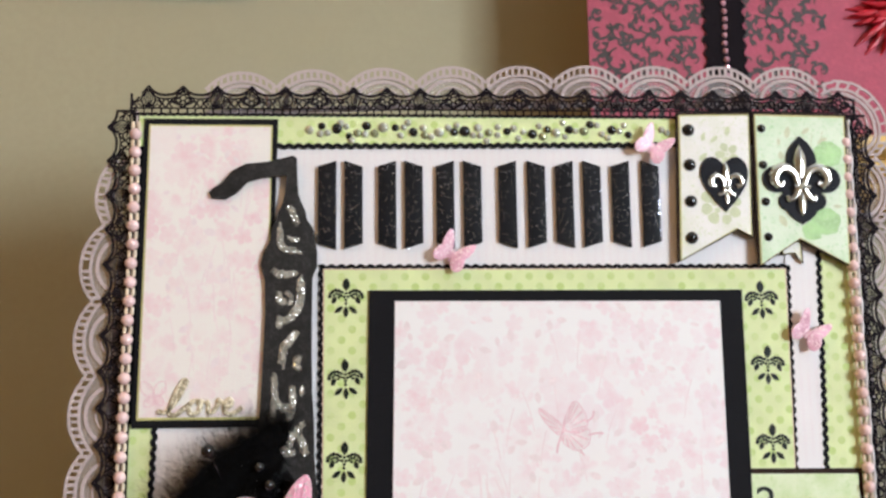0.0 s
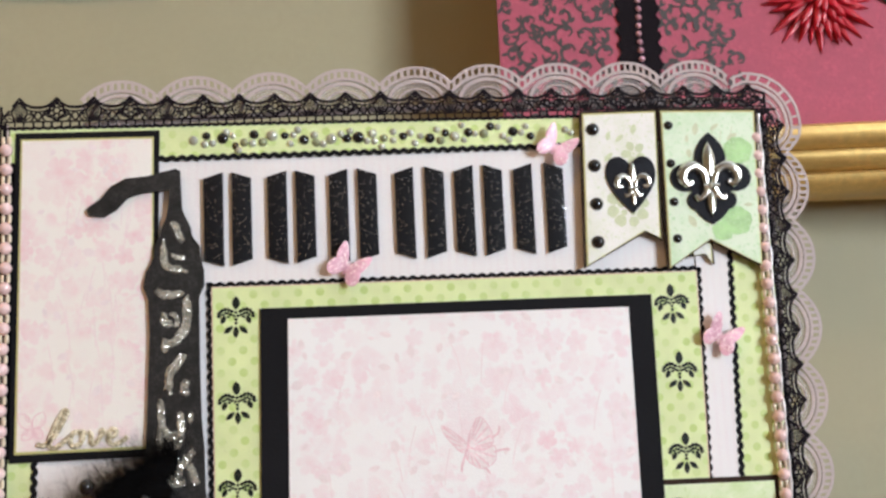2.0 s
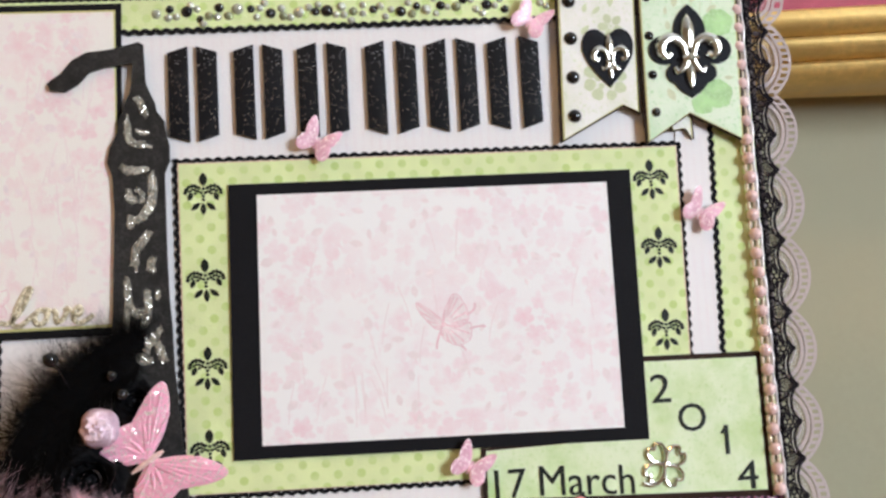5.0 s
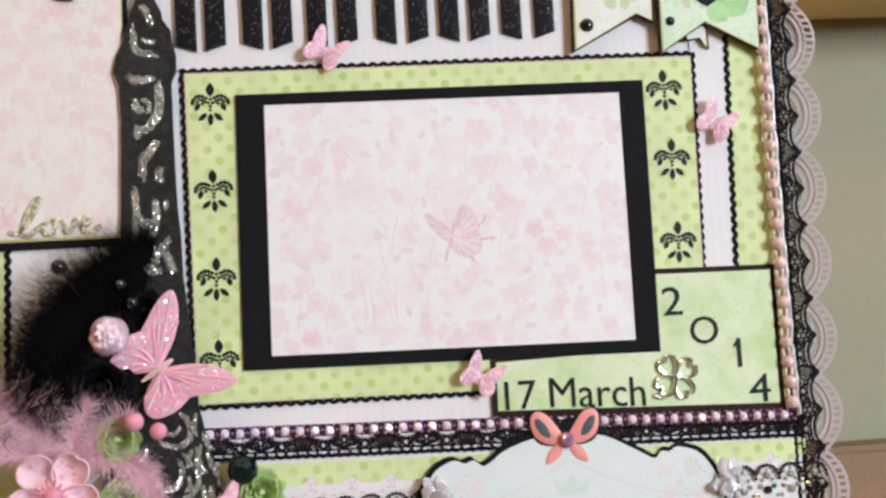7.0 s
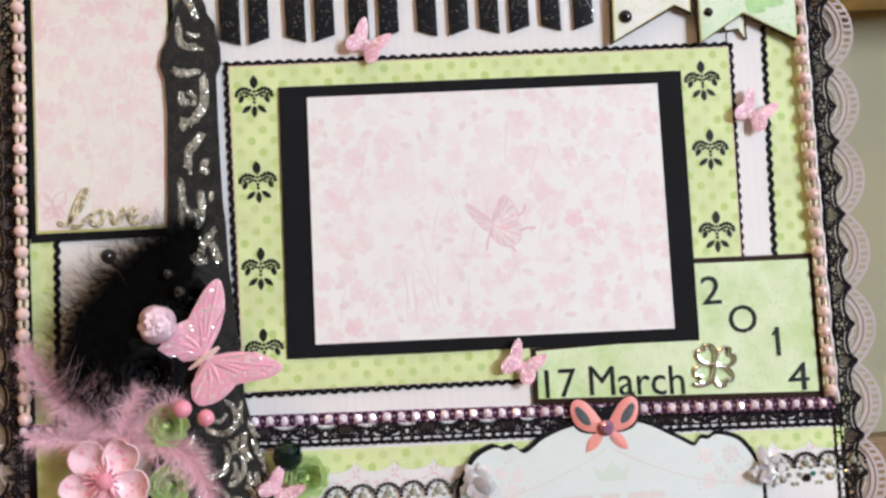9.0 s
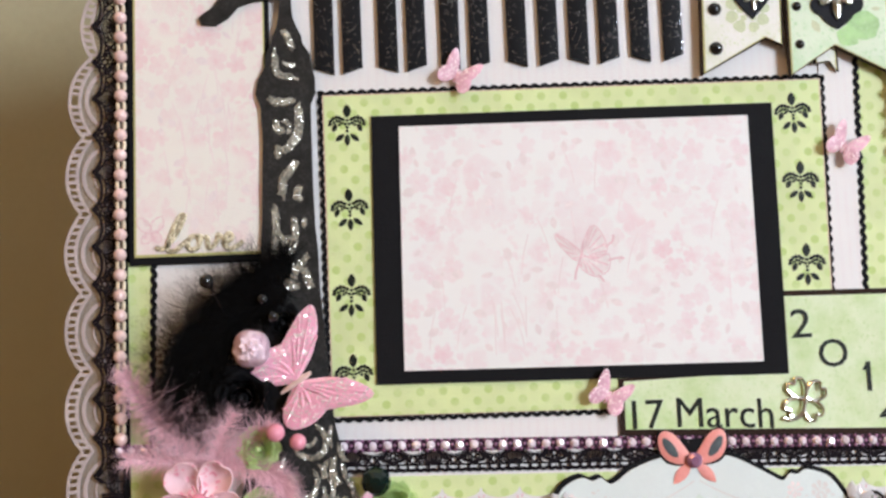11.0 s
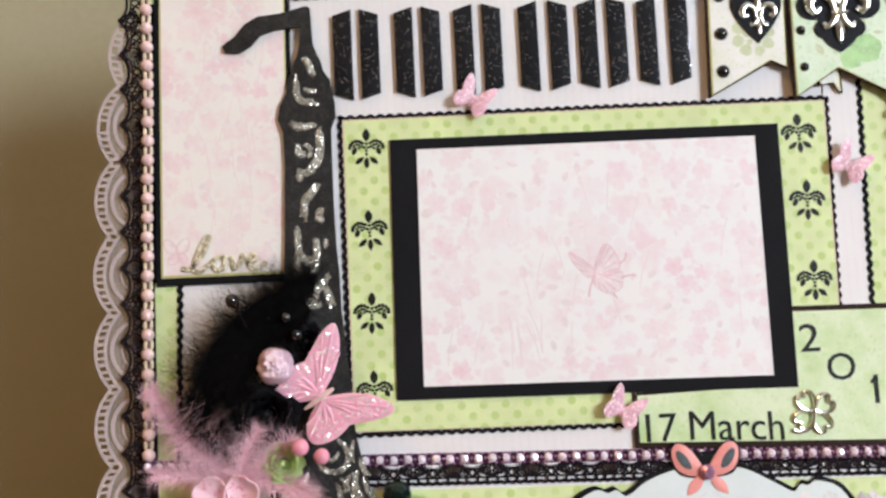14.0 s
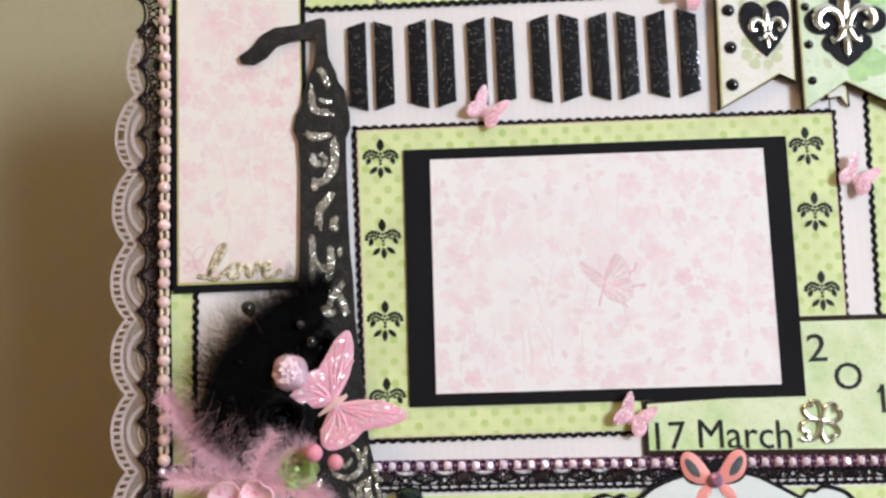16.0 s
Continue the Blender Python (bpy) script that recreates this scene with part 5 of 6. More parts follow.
rose("paper_rose", 55.4, 105.2, -11, 8.0, ROSE_GREEN, "apple green paper rose beside the feathers", 1)
rose("paper_rose", 102.6, 82.6, -2.6, 8.0, ROSE_GREEN, "apple green paper rose beside the tag", 2)
rose("paper_rose", 55.5, 84.0, -10, 7.5, ROSE_GREEN, "apple green paper rose under the pink flower", 3)
bud = thing("paper_rose", P(53.6, 140.4, -12), "pale pink closed satin rosebud on black feathers", "rose", "paper roses")
for k in range(4):
    # petals wrapped round the bud
    bm = bmesh.new()
    a0 = k * 1.75
    grid = []
    for j in range(7):
        v = j / 6
        row = []
        for i in range(11):
            a = a0 + (i / 10 - 0.5) * 2.5 * (1 - 0.3 * v)
            tilt = 0.1 + (0.75 + 0.12 * k) * v * (0.75 + 0.25 * math.sin(math.pi * i / 10))
            q = 6.7 * (1 + 0.05 * math.sin(3 * a + k))
            row.append(bm.verts.new(P(53.6 + q * math.cos(a) * math.cos(tilt), 140.4 + q * 1.05 * math.sin(a) * math.cos(tilt), -12 - 5.2 * math.sin(tilt))))
        grid.append(row)
    for j in range(6):
        for i in range(10):
            bm.faces.new((grid[j][i], grid[j][i + 1], grid[j + 1][i + 1], grid[j + 1][i]))
    bmesh.ops.solidify(bm, geom=bm.faces[:], thickness=0.4 * MM)
    part("petal", bm, ROSE_PINK, bud)
bm = bmesh.new()
ball(bm, 53.6, 140.4, -12.2, 6.0, 5.6, 30, 16)
for v in bm.verts:
    d = v.co - P(53.6, 140.4, -12.2)
    a, e = math.atan2(d.z, d.x), math.hypot(d.x, d.z) / (6 * MM)
    v.co = P(53.6, 140.4, -12.2) + d * (1 + 0.11 * math.sin(3 * a + 11 * e) + 0.05 * math.sin(8 * a - 6 * e))
tube(bm, [P(53.6, 140.4, -11), P(55, 137, -4)], 0.8, 6)
part("heart", bm, ROSE_PINK, bud)
rose("satin_rose", 50, 123, -8, 12.5, ROSE_BLACK, "black satin ribbon rose among the feathers", 5)
rose("satin_rose", 65, 149, -7, 7.5, ROSE_BLACK, "small black satin ribbon rose on the tower", 6)

flower = thing("pink_flower", P(35.4, 88.4, -14), "blush pink five-petalled flower with a pearl centre", "flower")
for k in range(5):
    a0 = radians(90 + 36 + 72 * k)
    bm = bmesh.new()
    cx, cz = 35.4, 88.4
    grid = []
    for j in range(7):
        v = j / 6
        row = []
        for i in range(24):
            t = 2 * math.pi * i / 24
            x = 8.6 + v * 7.2 * math.cos(t) - (0.7 if i == 0 else 0) * v
            z = v * 6.3 * math.sin(t) * (1.0 + 0.16 * math.cos(t))
            h = 15.5 + 3.6 * v ** 2 + 1.5 * math.cos(t) * v - 0.7 * math.sin(4 * t + k) * v ** 2
            row.append(bm.verts.new(P(cx + x * math.cos(a0) - z * math.sin(a0), cz + x * math.sin(a0) + z * math.cos(a0), -h)))
        grid.append(row)
    for j in range(6):
        for i in range(24):
            bm.faces.new((grid[j][i], grid[j][(i + 1) % 24], grid[j + 1][(i + 1) % 24], grid[j + 1][i]))
    bmesh.ops.remove_doubles(bm, verts=bm.verts[:], dist=1e-7)
    bmesh.ops.solidify(bm, geom=bm.faces[:], thickness=0.5 * MM)
    part("petal", bm, PETAL, flower)
bm = bmesh.new()
ball(bm, 35.4, 88.4, -19.5, 3.2, None, 16, 10)
part("pearl_centre", bm, PEARL_PINK, flower, "glossy rose pink pearl")
rnd = random.Random(3)
for k in range(14):
    a = 2 * math.pi * k / 14
    q = rnd.uniform(4.5, 7)
    bm = bmesh.new()
    tube(bm, [P(35.4, 88.4, -17), P(35.4 + q * 0.6 * math.cos(a), 88.4 + q * 0.6 * math.sin(a), -21), P(35.4 + q * math.cos(a), 88.4 + q * math.sin(a), -22.5)], [0.2, 0.2, 0.55], 5)
    part("stamen", bm, PEARL_PINK, flower)

for x, z, y, r, m, label in ((62.4, 111.0, -19.5, 3.3, PEARL_PINK, "glossy rose pink pearl beside a green rose"), (69.8, 107.2, -17, 3.0, PEARL_PINK, "small rose pink pearl on the tower")):
    bm = bmesh.new()
    ball(bm, x, z, y, r, None, 16, 10)
    tube(bm, [P(x, z, y + r * 0.8), P(x - 2, z - 3, -4)], 0.4, 5)
    single("rose_pearl", bm, m, P(x, z, -4), label, "pearl", "rose pearls")
bm = bmesh.new()
ball(bm, 40.2, 164.6, -22, 2.7, None, 14, 8)
tube(bm, [P(40.2, 164.6, -20), P(43, 156, -12), P(47, 146, -4)], 0.35, 5)
single("bead_on_wire", bm, BLACK_STONE, P(47, 146, -4), "glossy black bead on a thin wire", "bead")
bm = bmesh.new()
ball(bm, 96.0, 90.6, -5.6, 5.5, None, 12, 8)
single("dark_green_bead", bm, smooth("bottle_green_glass", (0.001, 0.012, 0.01), 0.08), P(96.0, 90.8, -2.6), "faceted dark green glass bead beside a rose", "bead", flat=True)
for x, z, y in ((62, 151.5, -14), (58, 158, -12)):
    bm = bmesh.new()
    ball(bm, x, z, y, 2.2, None, 12, 7)
    tube(bm, [P(x, z, y + 1.5), P(x, z - 1, -3.6)], 0.4, 5)
    single("black_bead", bm, BLACK_STONE, P(x, z, -3.6), "glossy black bead among the feathers", "bead", "black beads")


def feather(name, spine, depth, reach, count, side, material, label, seed, width=0.3, curl=0.5, hairs=0):
    """A downy feather: a quill, many soft barbs that bend and thin out, and a fringe of long hairs."""
    rnd = random.Random(seed)
    root = thing(name, P(*spine[0], depth[0]), label, "feather", "feathers")
    line = curve(spine, 10)
    n = len(line) - 1
    zs = lambda t: depth[0] + (depth[1] - depth[0]) * t  # noqa: E731
    bm = bmesh.new()
    tube(bm, [P(x, z, zs(i / n)) for i, (x, z) in enumerate(line)], [0.5 - 0.4 * i / n for i in range(n + 1)], 5)
    part("quill", bm, material, root)
    bm = bmesh.new()
    for k in range(count + hairs):
        hair = k >= count
        t = rnd.random() if not hair else rnd.random() ** 1.3 * 0.85
        i = min(int(t * n), n - 1)
        p, q = Vector(line[i]), Vector(line[i + 1])
        d = (q - p).normalized()
        turn = side[0] if hair else rnd.choice(side)
        nrm = Vector((-d.y, d.x)) * turn
        along_quill = rnd.uniform(-0.35, 0.5) if hair else rnd.uniform(0.25, 1.1)
        way = (nrm * rnd.uniform(0.15, 1.1) + d * along_quill + Vector((rnd.uniform(-1, 1), rnd.uniform(-1, 1))) * 0.22).normalized()
        ln = reach * (rnd.uniform(1.0, 2.0) if hair else rnd.uniform(0.4, 1.1)) * (0.75 + 0.5 * math.sin(math.pi * t))
        out = rnd.uniform(-0.5, 0.3)
        bend = Vector((-way.y, way.x)) * rnd.gauss(0, curl)
        twist = Vector((-way.y, way.x)) * rnd.gauss(0, curl * 0.6)
        pts = []
        for j in range(7):
            v = j / 6
            a = p + (way + bend * v + twist * math.sin(v * 4.2) * 0.5) * ln * v
            pts.append(P(a.x, a.y, min(-1.5, zs(t) + out * ln * v - 1.5 * v)))
        w = (0.22 if hair else width) * rnd.uniform(0.6, 1.2) * MM
        perp = Vector((-way.y, rnd.uniform(-0.6, 0.6), way.x)).normalized()
        a = [bm.verts.new(c + perp * w * (1 - j / 6.5) / 2) for j, c in enumerate(pts)]
        b = [bm.verts.new(c - perp * w * (1 - j / 6.5) / 2) for j, c in enumerate(pts)]
        for j in range(6):
            bm.faces.new((a[j], a[j + 1], b[j + 1], b[j]))
    tagged(part("down", bm, material, root), kind="stuff")
    return root


feather("marabou_feather", [(68, 169), (54, 164), (40, 152), (29.5, 138), (28, 122), (41, 108)], (-5, -10), 9.5, 5200, (-1, -1, 1), FEATHER_BLACK, "fluffy black marabou feather beside the tower", 1, 0.34, 0.55, 1300)
feather("marabou_feather", [(66, 162), (54, 155), (43, 145), (38, 131), (46, 114)], (-8, -9), 10, 5600, (-1, 1), FEATHER_BLACK, "dense black marabou feather beside the tower", 2, 0.42, 0.5)
feather("pink_feather", [(40, 100), (28, 108), (16, 119), (7, 134)], (-9, -8), 8.5, 1500, (-1, 1), FEATHER_PINK, "soft dusty pink feather under the flower", 3, 0.24, 0.22, 160)
feather("pink_feather", [(40, 98), (24, 101), (7, 103)], (-9, -7), 7.5, 800, (-1, 1), FEATHER_PINK, "soft dusty pink feather under the flower", 4, 0.24, 0.22, 120)
feather("pink_feather", [(40, 100), (42, 108), (48, 118)], (-12, -16), 7, 380, (1, -1), FEATHER_PINK, "small dusty pink feather over the black down", 5, 0.24, 0.35, 60)
feather("pink_feather", [(42, 99), (56, 98), (64, 91), (70, 76)], (-12, -12), 7.5, 1500, (-1, 1), FEATHER_PINK, "dusty pink feather lying over the tower", 6, 0.24, 0.22, 80)
feather("pink_feather", [(42, 100), (50, 107), (60, 114)], (-12, -14), 7, 380, (1, -1), FEATHER_PINK, "small dusty pink feather beside a rose", 7, 0.22, 0.6, 60)

# ---- clover charm ----
clover = thing("clover_charm", P(255.5, 112, -2.1), "open silver four-leaf clover charm on the date card", "charm", "silver charms")
for k in range(4):
    a = radians(45 + 90 * k - 12)
    lobe = curve([(0, 0.6), (-2.4, 3.0), (-2.7, 5.6), (-1.2, 6.7), (0, 5.6), (1.2, 6.7), (2.7, 5.6), (2.4, 3.0)], 3, True)
    bm = bmesh.new()
    pts = [P(255.8 + x * math.cos(a) - z * math.sin(a), 112.8 + x * math.sin(a) + z * math.cos(a), -2.9) for x, z in [(1.22 * u, 1.22 * v) for u, v in lobe]]
    tube(bm, pts + pts[:2], 0.72, 7)
    part("leaf_loop", bm, SILVER, clover)
bm = bmesh.new()
tube(bm, [P(x, z, -2.9) for x, z in curve([(255.8, 112.8), (254.2, 107.4), (250.4, 105.6), (247.2, 106.4)], 5)], 0.75, 7)
part("stem", bm, SILVER, clover)

# ---- the tag at the foot ----
tag = thing("bracket_tag", P(213.5, 20, -1.5), "mint white bracket-edged tag with a black rim", "tag")
rim = [(155.4, 50), (155.6, 70), (157.4, 77), (162, 85), (166, 88), (170.4, 89.4), (174, 88), (177.4, 89), (180.6, 86.6), (184, 88), (189, 91.6), (200, 95.4), (213.5, 96.6), (227, 94.8), (236, 90.4), (242, 87), (246.4, 84.8), (249, 87.4), (252, 87), (255, 88.6), (260, 87.6), (264.6, 85), (269.4, 78), (271.6, 72), (271.6, 50)]
top = curve(rim, 3)
full = top + [(x, 100 - z) for x, z in reversed(top[1:-1])]
bm = bmesh.new()
slab(bm, full, -1.0, -2.6)
part("rim", bm, BLACK_CARD, tag, "black card rim", flat=True)
bm = bmesh.new()
slab(bm, [(213.5 + (x - 213.5) * 0.973, 50 + (z - 50) * 0.965) for x, z in full], -2.6, -2.9)
part("face", bm, TAG_WHITE, tag, "mint white paper face", flat=True)
bm = bmesh.new()
for s in (1, -1):
    strip(bm, [(213.5 + s * x, z) for x, z in curve([(1, 85), (10, 80), (26, 73.4), (40, 70), (52, 69)], 6)], 0.5, -2.9, -2.93)
part("swag_print", bm, ROSE_LINE, tag, "faint rose printed swags", flat=True)
bm = bmesh.new()
slab(bm, [(208.6, 73), (219, 73), (221, 79), (217.6, 76.6), (214, 80.4), (210.2, 76.6), (206.8, 79)], -2.9, -2.95)
part("crown_print", bm, MINT, tag, "mint printed crown", flat=True)
bm = bmesh.new()
for a, b in ((194, 206), (209, 216), (219, 233)):
    slab(bm, rect(a, 65.6, b, 68.4), -2.9, -2.94)
part("writing_bar", bm, ROSE_LINE, tag, "faint bars of unreadable writing", flat=True)
for x0, x1, seed in ((160, 182, 41), (245, 267, 42)):
    floral_print("corner_print", x0, 66, x1, 84, -2.9, seed, tag, (ROSE_LINE, FLORAL_INK), 60, 80, 0.75)

bow = thing("coral_bow", P(212.7, 84, -2.6), "coral bow with teal loops and a pink stone", "bow")
bm = bmesh.new()
slab(bm, [(212.7 + x, 93 + z) for x, z in curve([(-13.4, 7), (-12, 10.8), (-8.4, 10.6), (-4.4, 7.6), (4.4, 7.6), (8.4, 10.6), (12, 10.8), (13.4, 7), (12, 1), (7, -2.2), (-7, -2.2), (-12, 1)], 3, True)], -2.6, -3.0)
part("backing", bm, BLACK_CARD, bow, "black card behind the loops", flat=True)
for s in (1, -1):
    bm = bmesh.new()
    loop = curve([(0.5, 0), (2.6, 4.0), (6.4, 9.0), (10.2, 10.6), (12.6, 8.4), (12.4, 4.0), (10.4, 0.4), (6.4, -1.6), (2.4, -1.6)], 3, True)
    pillow(bm, [(212.7 + s * x, 93 + z) for x, z in loop], -3.0, 0.45, 0.8)
    w = part("loop", bm, CORAL, bow)
    bm = bmesh.new()
    pillow(bm, [(212.7 + s * x, 93 + z) for x, z in curve([(5.6, 1.0), (6.6, 4.6), (9.6, 7.8), (11.2, 7.4), (10.6, 4.4), (8.4, 1.6)], 3, True)], -3.4, 0.25)
    part("loop_lining", bm, TEAL, w, "dark teal lining")
    bm = bmesh.new()
    slab(bm, [(212.7 + s * x, 93 + z) for x, z in leaf(4.4, -5.0, 10.4, 4.2, 180 - 42, 6)], -2.9, -3.2, 0.08)
    part("tail", bm, CORAL, bow)
bm = bmesh.new()
gem(bm, 212.7, 92.6, -3.6, 3.0, 2.0, 10)
part("pink_stone", bm, MAUVE_STONE, bow, "pink rhinestone centre", True)


def crystal_flower(cx, cz, seed, r=9.0):
    rnd = random.Random(seed)
    root = thing("crystal_flower", P(cx, cz, -2.8), "cluster of pale iridescent crystal petals on the tag", "crystal flower", "crystal flowers")
    for k in range(22):
        a, q = rnd.uniform(0, 6.28), r * math.sqrt(rnd.random()) * 0.8
        x, z = cx + q * math.cos(a), cz + q * math.sin(a)
        bm = bmesh.new()
        if k % 3:
            pillow(bm, leaf(0, 2.0, rnd.uniform(5, 8.5), rnd.uniform(3.0, 4.6), rnd.uniform(0, 360), 4), 0, rnd.uniform(0.4, 0.8), 0.4)
        else:
            gem(bm, 0, 0, 0, rnd.uniform(1.0, 2.0), rnd.uniform(1.0, 2.0), 6, rnd.uniform(0, 3))
        tip = Matrix.Translation(P(x, z, -3.2 - rnd.uniform(0, 2.5))) @ Euler((rnd.uniform(-0.6, 0.6), 0, rnd.uniform(-0.6, 0.6))).to_matrix().to_4x4()
        bmesh.ops.transform(bm, matrix=tip, verts=bm.verts[:])
        part("crystal_petal", bm, CRYSTAL, root, flat=True)
    return root


crystal_flower(164, 74, 1, 7)
crystal_flower(272, 72, 2, 7)
bling = thing("bling_border", P(200, 70, -1), "scalloped border of black beads with clear stones", "beaded border")
for x0, x1 in ((7, 36), (108, 154), (274, 303)):
    for k in range(int((x1 - x0) / 9.2) + 1):
        cx = x0 + 5 + 9.2 * k
        for i in range(11):
            a = math.pi * i / 10
            bm = bmesh.new()
            ball(bm, cx + 4.5 * math.cos(a), 73 + 4.8 * math.sin(a), -1.6, 0.75, None, 7, 4)
            part("bead", bm, BLACK_STONE, bling)
        for dx, dz, r, m in ((0, 1.0, 1.5, CLEAR_STONE), (-1.9, -0.6, 0.8, CLEAR_STONE), (1.9, -0.6, 0.8, CLEAR_STONE), (-2.5, 2.0, 0.6, CLEAR_STONE), (2.5, 2.0, 0.6, CLEAR_STONE), (0, 3.1, 0.6, CLEAR_STONE), (-2.6, -3.0, 1.0, CLEAR_STONE), (2.6, -3.0, 1.0, TEAL_STONE if k % 3 == 1 else CLEAR_STONE), (0, -4.4, 1.6, BLACK_STONE if k % 2 else CLEAR_STONE), (-3.8, -6.4, 0.8, CLEAR_STONE), (3.8, -6.4, 0.8, CLEAR_STONE)):
            bm = bmesh.new()
            gem(bm, cx + dx, 73 + dz, -0.9, r, r * 0.9, 8, k + dx)
            part("stone", bm, m, bling, flat=True)

# ---- behind the page: gold ledge, pink page and green card ----
DAMASK = plain("raspberry_pink_paper", (0.47, 0.1, 0.15), 0.8, vary=0.16, scale=120, grain=500)
DAMASK_INK = plain("charcoal_flourish_print", (0.07, 0.06, 0.06), 0.6, vary=0.2)
RED_PETAL = plain("crimson_petal", (0.58, 0.012, 0.03), 0.32, vary=0.25, scale=200)
CARD_GREEN = blotched("sage_green_card", (0.32, 0.5, 0.3), (0.2, 0.36, 0.2), 60, 0.6)

ledge = thing("gold_ledge", (0.5, 0.09, 0.27), "gilded wooden picture ledge with moulded front on the wall", "picture ledge")
YAW = -0.1  # the ledge and the page on it stand a little askew to the page in front
for name, section in (
    ("shelf_board", [(0.135, 0.2975), (0.135, 0.3080), (0.0580, 0.3080), (0.0560, 0.3066), (0.0556, 0.3040), (0.0562, 0.3012), (0.0580, 0.2992), (0.0620, 0.2978), (0.0660, 0.2975)]),
    ("hollow_moulding", [(0.135, 0.2890), (0.135, 0.2973), (0.0664, 0.2973), (0.0655, 0.2955), (0.0660, 0.2930), (0.0680, 0.2908), (0.0730, 0.2893), (0.0800, 0.2890)]),
    ("lower_bead", [(0.135, 0.2862), (0.135, 0.2888), (0.0798, 0.2888), (0.0786, 0.2870), (0.0792, 0.2846), (0.0822, 0.2822), (0.0880, 0.2804), (0.1000, 0.2795)]),
):
    bm = bmesh.new()
    a = [bm.verts.new((0.215, y if y > 0.13 else y + YAW * (0.215 - 0.35), z)) for y, z in section]
    b = [bm.verts.new((0.95, y if y > 0.13 else y + YAW * (0.95 - 0.35), z)) for y, z in section]
    bm.faces.new(a)
    bm.faces.new(b)
    for i in range(len(section)):
        j = (i + 1) % len(section)
        bm.faces.new((a[i], a[j], b[j], b[i]))
    part(name, bm, GOLD, ledge)


def askew(ob):
    """Turns a thing on the ledge with the ledge."""
    pivot = Matrix.Translation((0.35, 0.06, 0.0))
    ob.matrix_basis = pivot @ Matrix.Rotation(math.atan(YAW), 4, "Z") @ pivot.inverted() @ ob.matrix_basis


X0, Z0, YB = 209.5, 308.1, 64.0
pink = thing("pink_page", P(X0 + 150, Z0, YB), "raspberry pink scrapbook page with black flourishes on the ledge", "scrapbook page")
bm = bmesh.new()
slab(bm, rect(X0, Z0, X0 + 305, Z0 + 305), YB, YB - 2)
part("sheet", bm, DAMASK, pink, flat=True)
rnd = random.Random(31)
bm = bmesh.new()


def swirl(bm, x, z, r, turn, s, y):
    """One scrolled tendril with leaves."""
    pts = []
    for i in range(22):
        t = i / 21
        a = turn + s * 5.6 * t
        q = r * (1 - 0.86 * t)
        pts.append((x + q * math.cos(a), z + q * math.sin(a)))
    ok = [p for p in pts if X0 + 2 < p[0] < X0 + 118 and Z0 + 1 < p[1] < Z0 + 300]
    if len(ok) == len(pts):
        strip(bm, pts, [1.7 - 1.0 * abs(2 * i / 21 - 0.8) for i in range(22)], y, y - 0.05)
        for k in (2, 5, 8, 12):
            px, pz = pts[k]
            slab(bm, leaf(px + 1.6 * math.cos(turn + k), pz + 1.6 * math.sin(turn + k), 4.2, 1.9, rnd.uniform(0, 360), 4), y - 0.01 * k, y - 0.03 - 0.01 * k)


for gx in range(13):
    for gz in range(18):
        x, z = X0 + 6 + gx * 9.0 + rnd.uniform(-2, 2), Z0 + 5 + gz * 9.0 + rnd.uniform(-2, 2)
        swirl(bm, x, z, rnd.uniform(4.0, 7.6), rnd.uniform(0, 6.28), rnd.choice((1, -1)), YB - 2.02 - 0.006 * ((gx * 18 + gz) % 40))
part("flourish_print", bm, DAMASK_INK, pink, "charcoal scrolled flourishes", flat=True)
bm = bmesh.new()
pts = wavy((X0 + 58, Z0), (X0 + 58, Z0 + 304), 7, 1.0) + wavy((X0 + 78, Z0 + 304), (X0 + 78, Z0), 7, 1.0)
slab(bm, pts, YB - 2.4, YB - 3)
part("lace_band", bm, LACE_BLACK, pink, "black scalloped lace band", flat=True)
bm = bmesh.new()
gem(bm, 0, 0, 0, 1.45, 1.4)
dot = finish("rhinestone", bm, smooth("deep_pink_rhinestone", (1.0, 0.55, 0.66), 0.12, metal=0.5), Vector((0, 0, 0)), True)
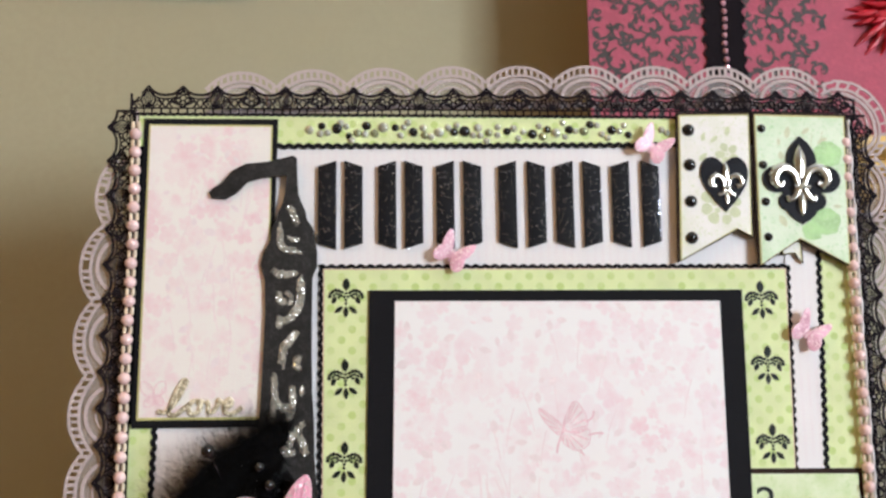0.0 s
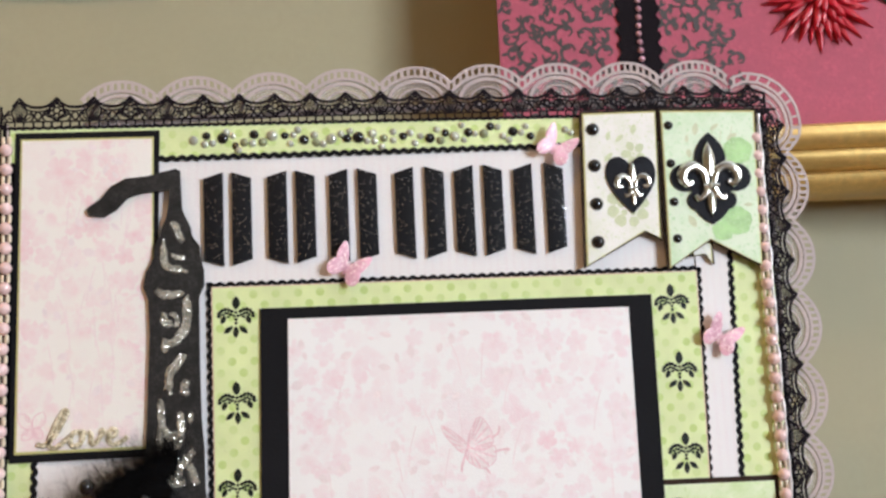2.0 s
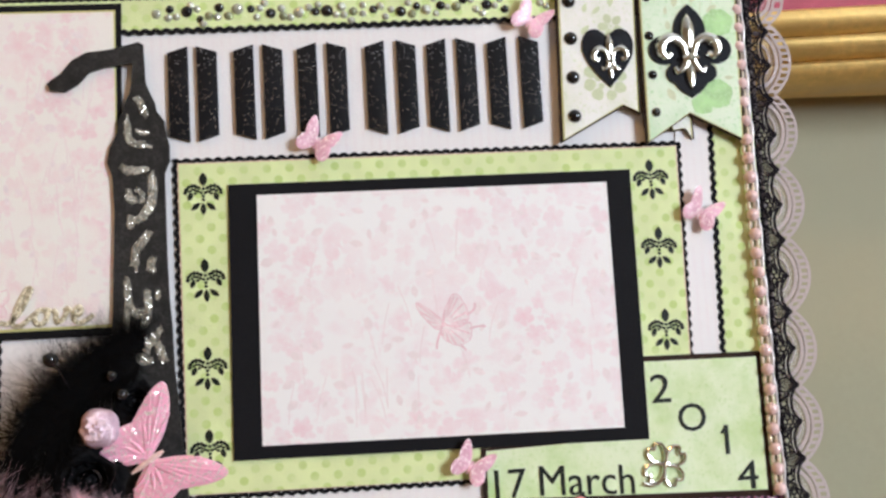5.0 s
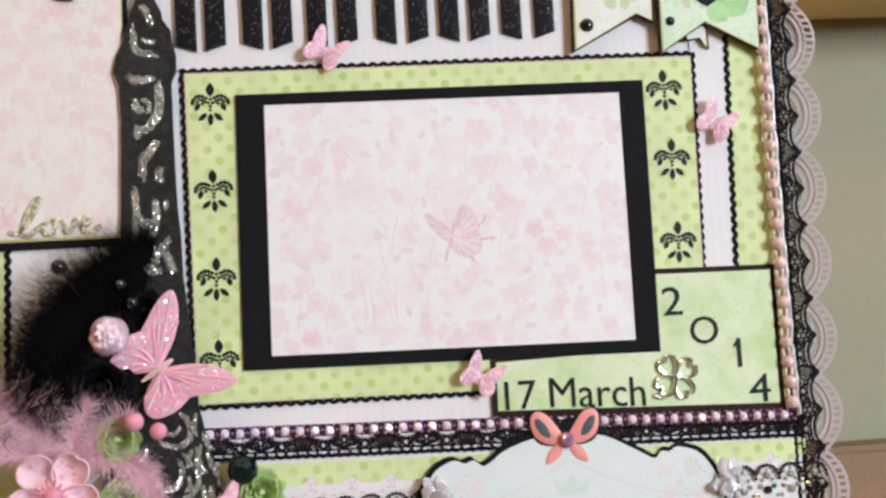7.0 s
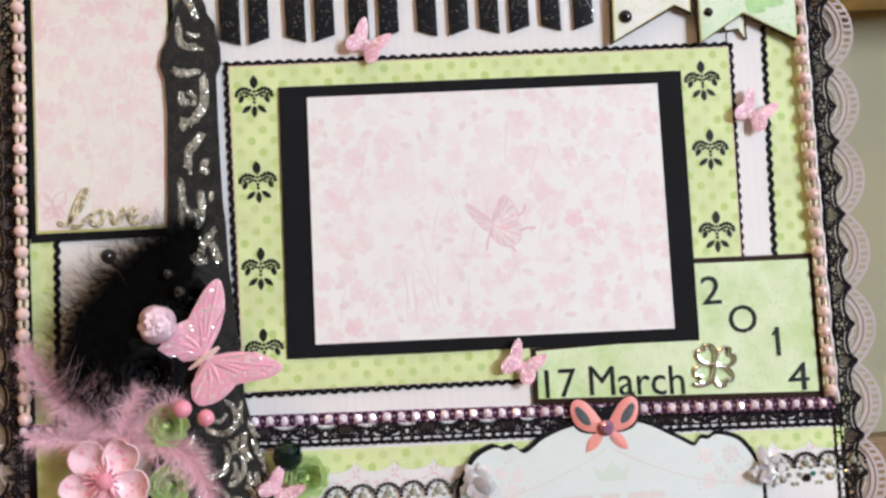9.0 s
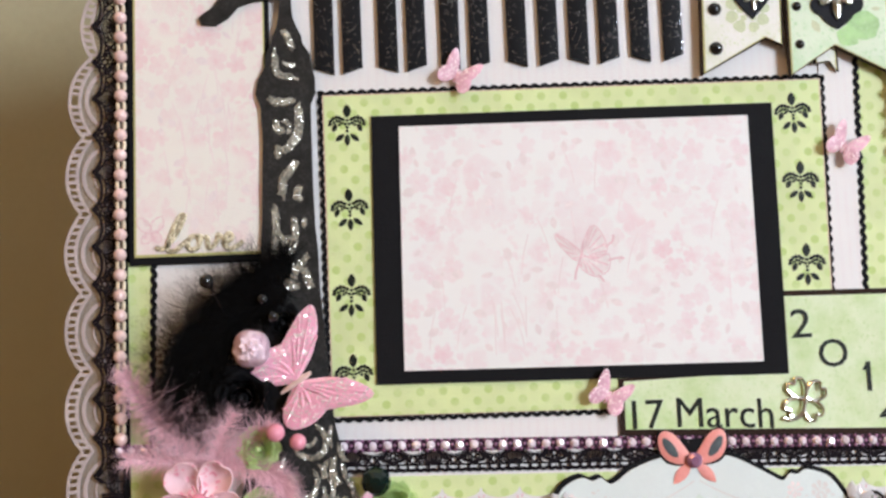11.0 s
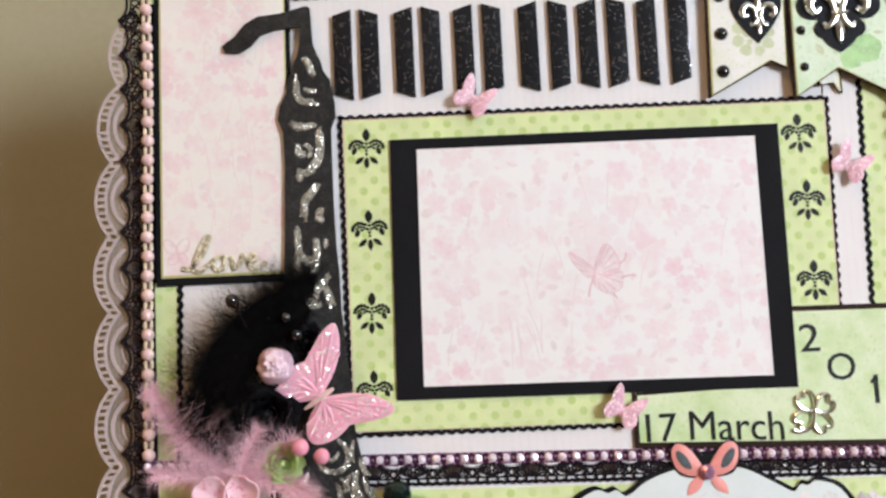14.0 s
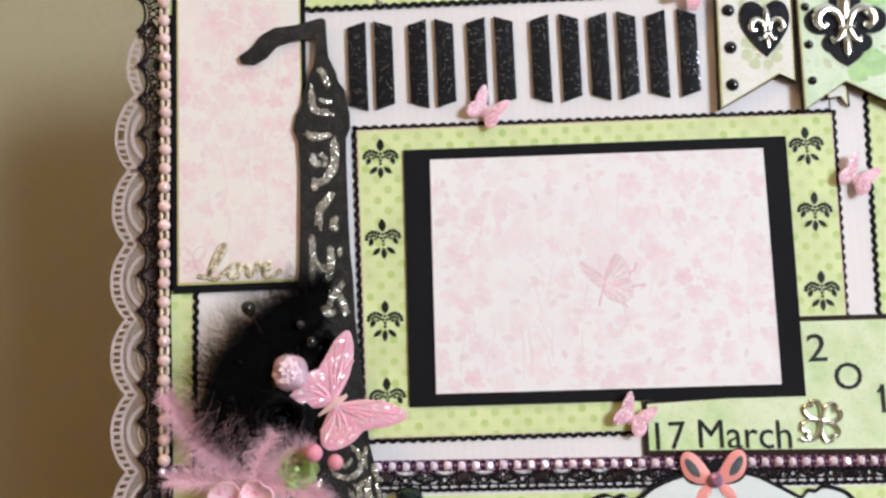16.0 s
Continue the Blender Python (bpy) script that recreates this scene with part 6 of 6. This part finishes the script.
for k in range(70):
    ob = new("rhinestone", dot)
    ob.parent = pink
    ob.location = P(X0 + 68 + 0.4 * math.sin(k), Z0 + 3 + 4.2 * k, YB - 3) - ORIGIN[pink]
    ob.rotation_euler = (0.3 * math.sin(k * 2.1), k, 0.3 * math.sin(k * 1.3) + 0.2)

red = thing("red_flower", P(366, 373, YB - 2), "spiky crimson red flower on the pink page", "flower")
rnd = random.Random(9)
for layer, (count, ln) in enumerate(((26, 27), (24, 23), (18, 17), (12, 10))):
    for k in range(count):
        a = 360 * k / count + layer * 9 + rnd.uniform(-5, 5)
        l2 = ln * rnd.uniform(0.85, 1.1)
        bm = bmesh.new()
        d = (l2 / 2 + 2)
        pillow(bm, leaf(366 + d * math.sin(radians(a)), 373 + d * math.cos(radians(a)), l2, 3.8, a, 4), YB - 2.2 - 2.4 * layer, 1.8, 0.4)
        part("petal", bm, RED_PETAL, red)
bm = bmesh.new()
ball(bm, 366, 373, YB - 9, 5, 3.5, 14, 6)
part("centre", bm, BLACK_STONE, red)
bm = bmesh.new()
for pts in ([(392, 374), (404, 381), (413, 377), (416, 384), (426, 388)], [(414, 366), (409, 364), (409, 357), (414, 353), (421, 355)], [(395, 371), (402, 367), (408, 371)]):
    line = curve(pts, 8)
    tube(bm, [P(x, z, YB - 3) for x, z in line], [0.8 + 0.35 * math.sin(i * 1.6) for i in range(len(line))], 6)
flourish_beads = single("black_bead_flourish", bm, BLACK_STONE, P(405, 365, YB - 2), "curled flourish of tiny black beads on the pink page", "bead flourish")

for ob in (pink, red, flourish_beads):
    askew(ob)

green = thing("green_card", P(-100, 405, 133), "sage green card with a dark edge on the wall", "card")
bm = bmesh.new()
slab(bm, rect(-160, 405, 36, 640), 135, 131)
part("edge", bm, BROWN_EDGE, green, "dark brown edge", flat=True)
bm = bmesh.new()
slab(bm, rect(-158, 408, 33, 638), 131, 130.4)
part("face", bm, CARD_GREEN, green, flat=True)
for x in (16, 24):
    bm = bmesh.new()
    ball(bm, x, 413, 130.4, 2.0, 1.2, 12, 5, True)
    part("stud", bm, BLACK_STONE, green)
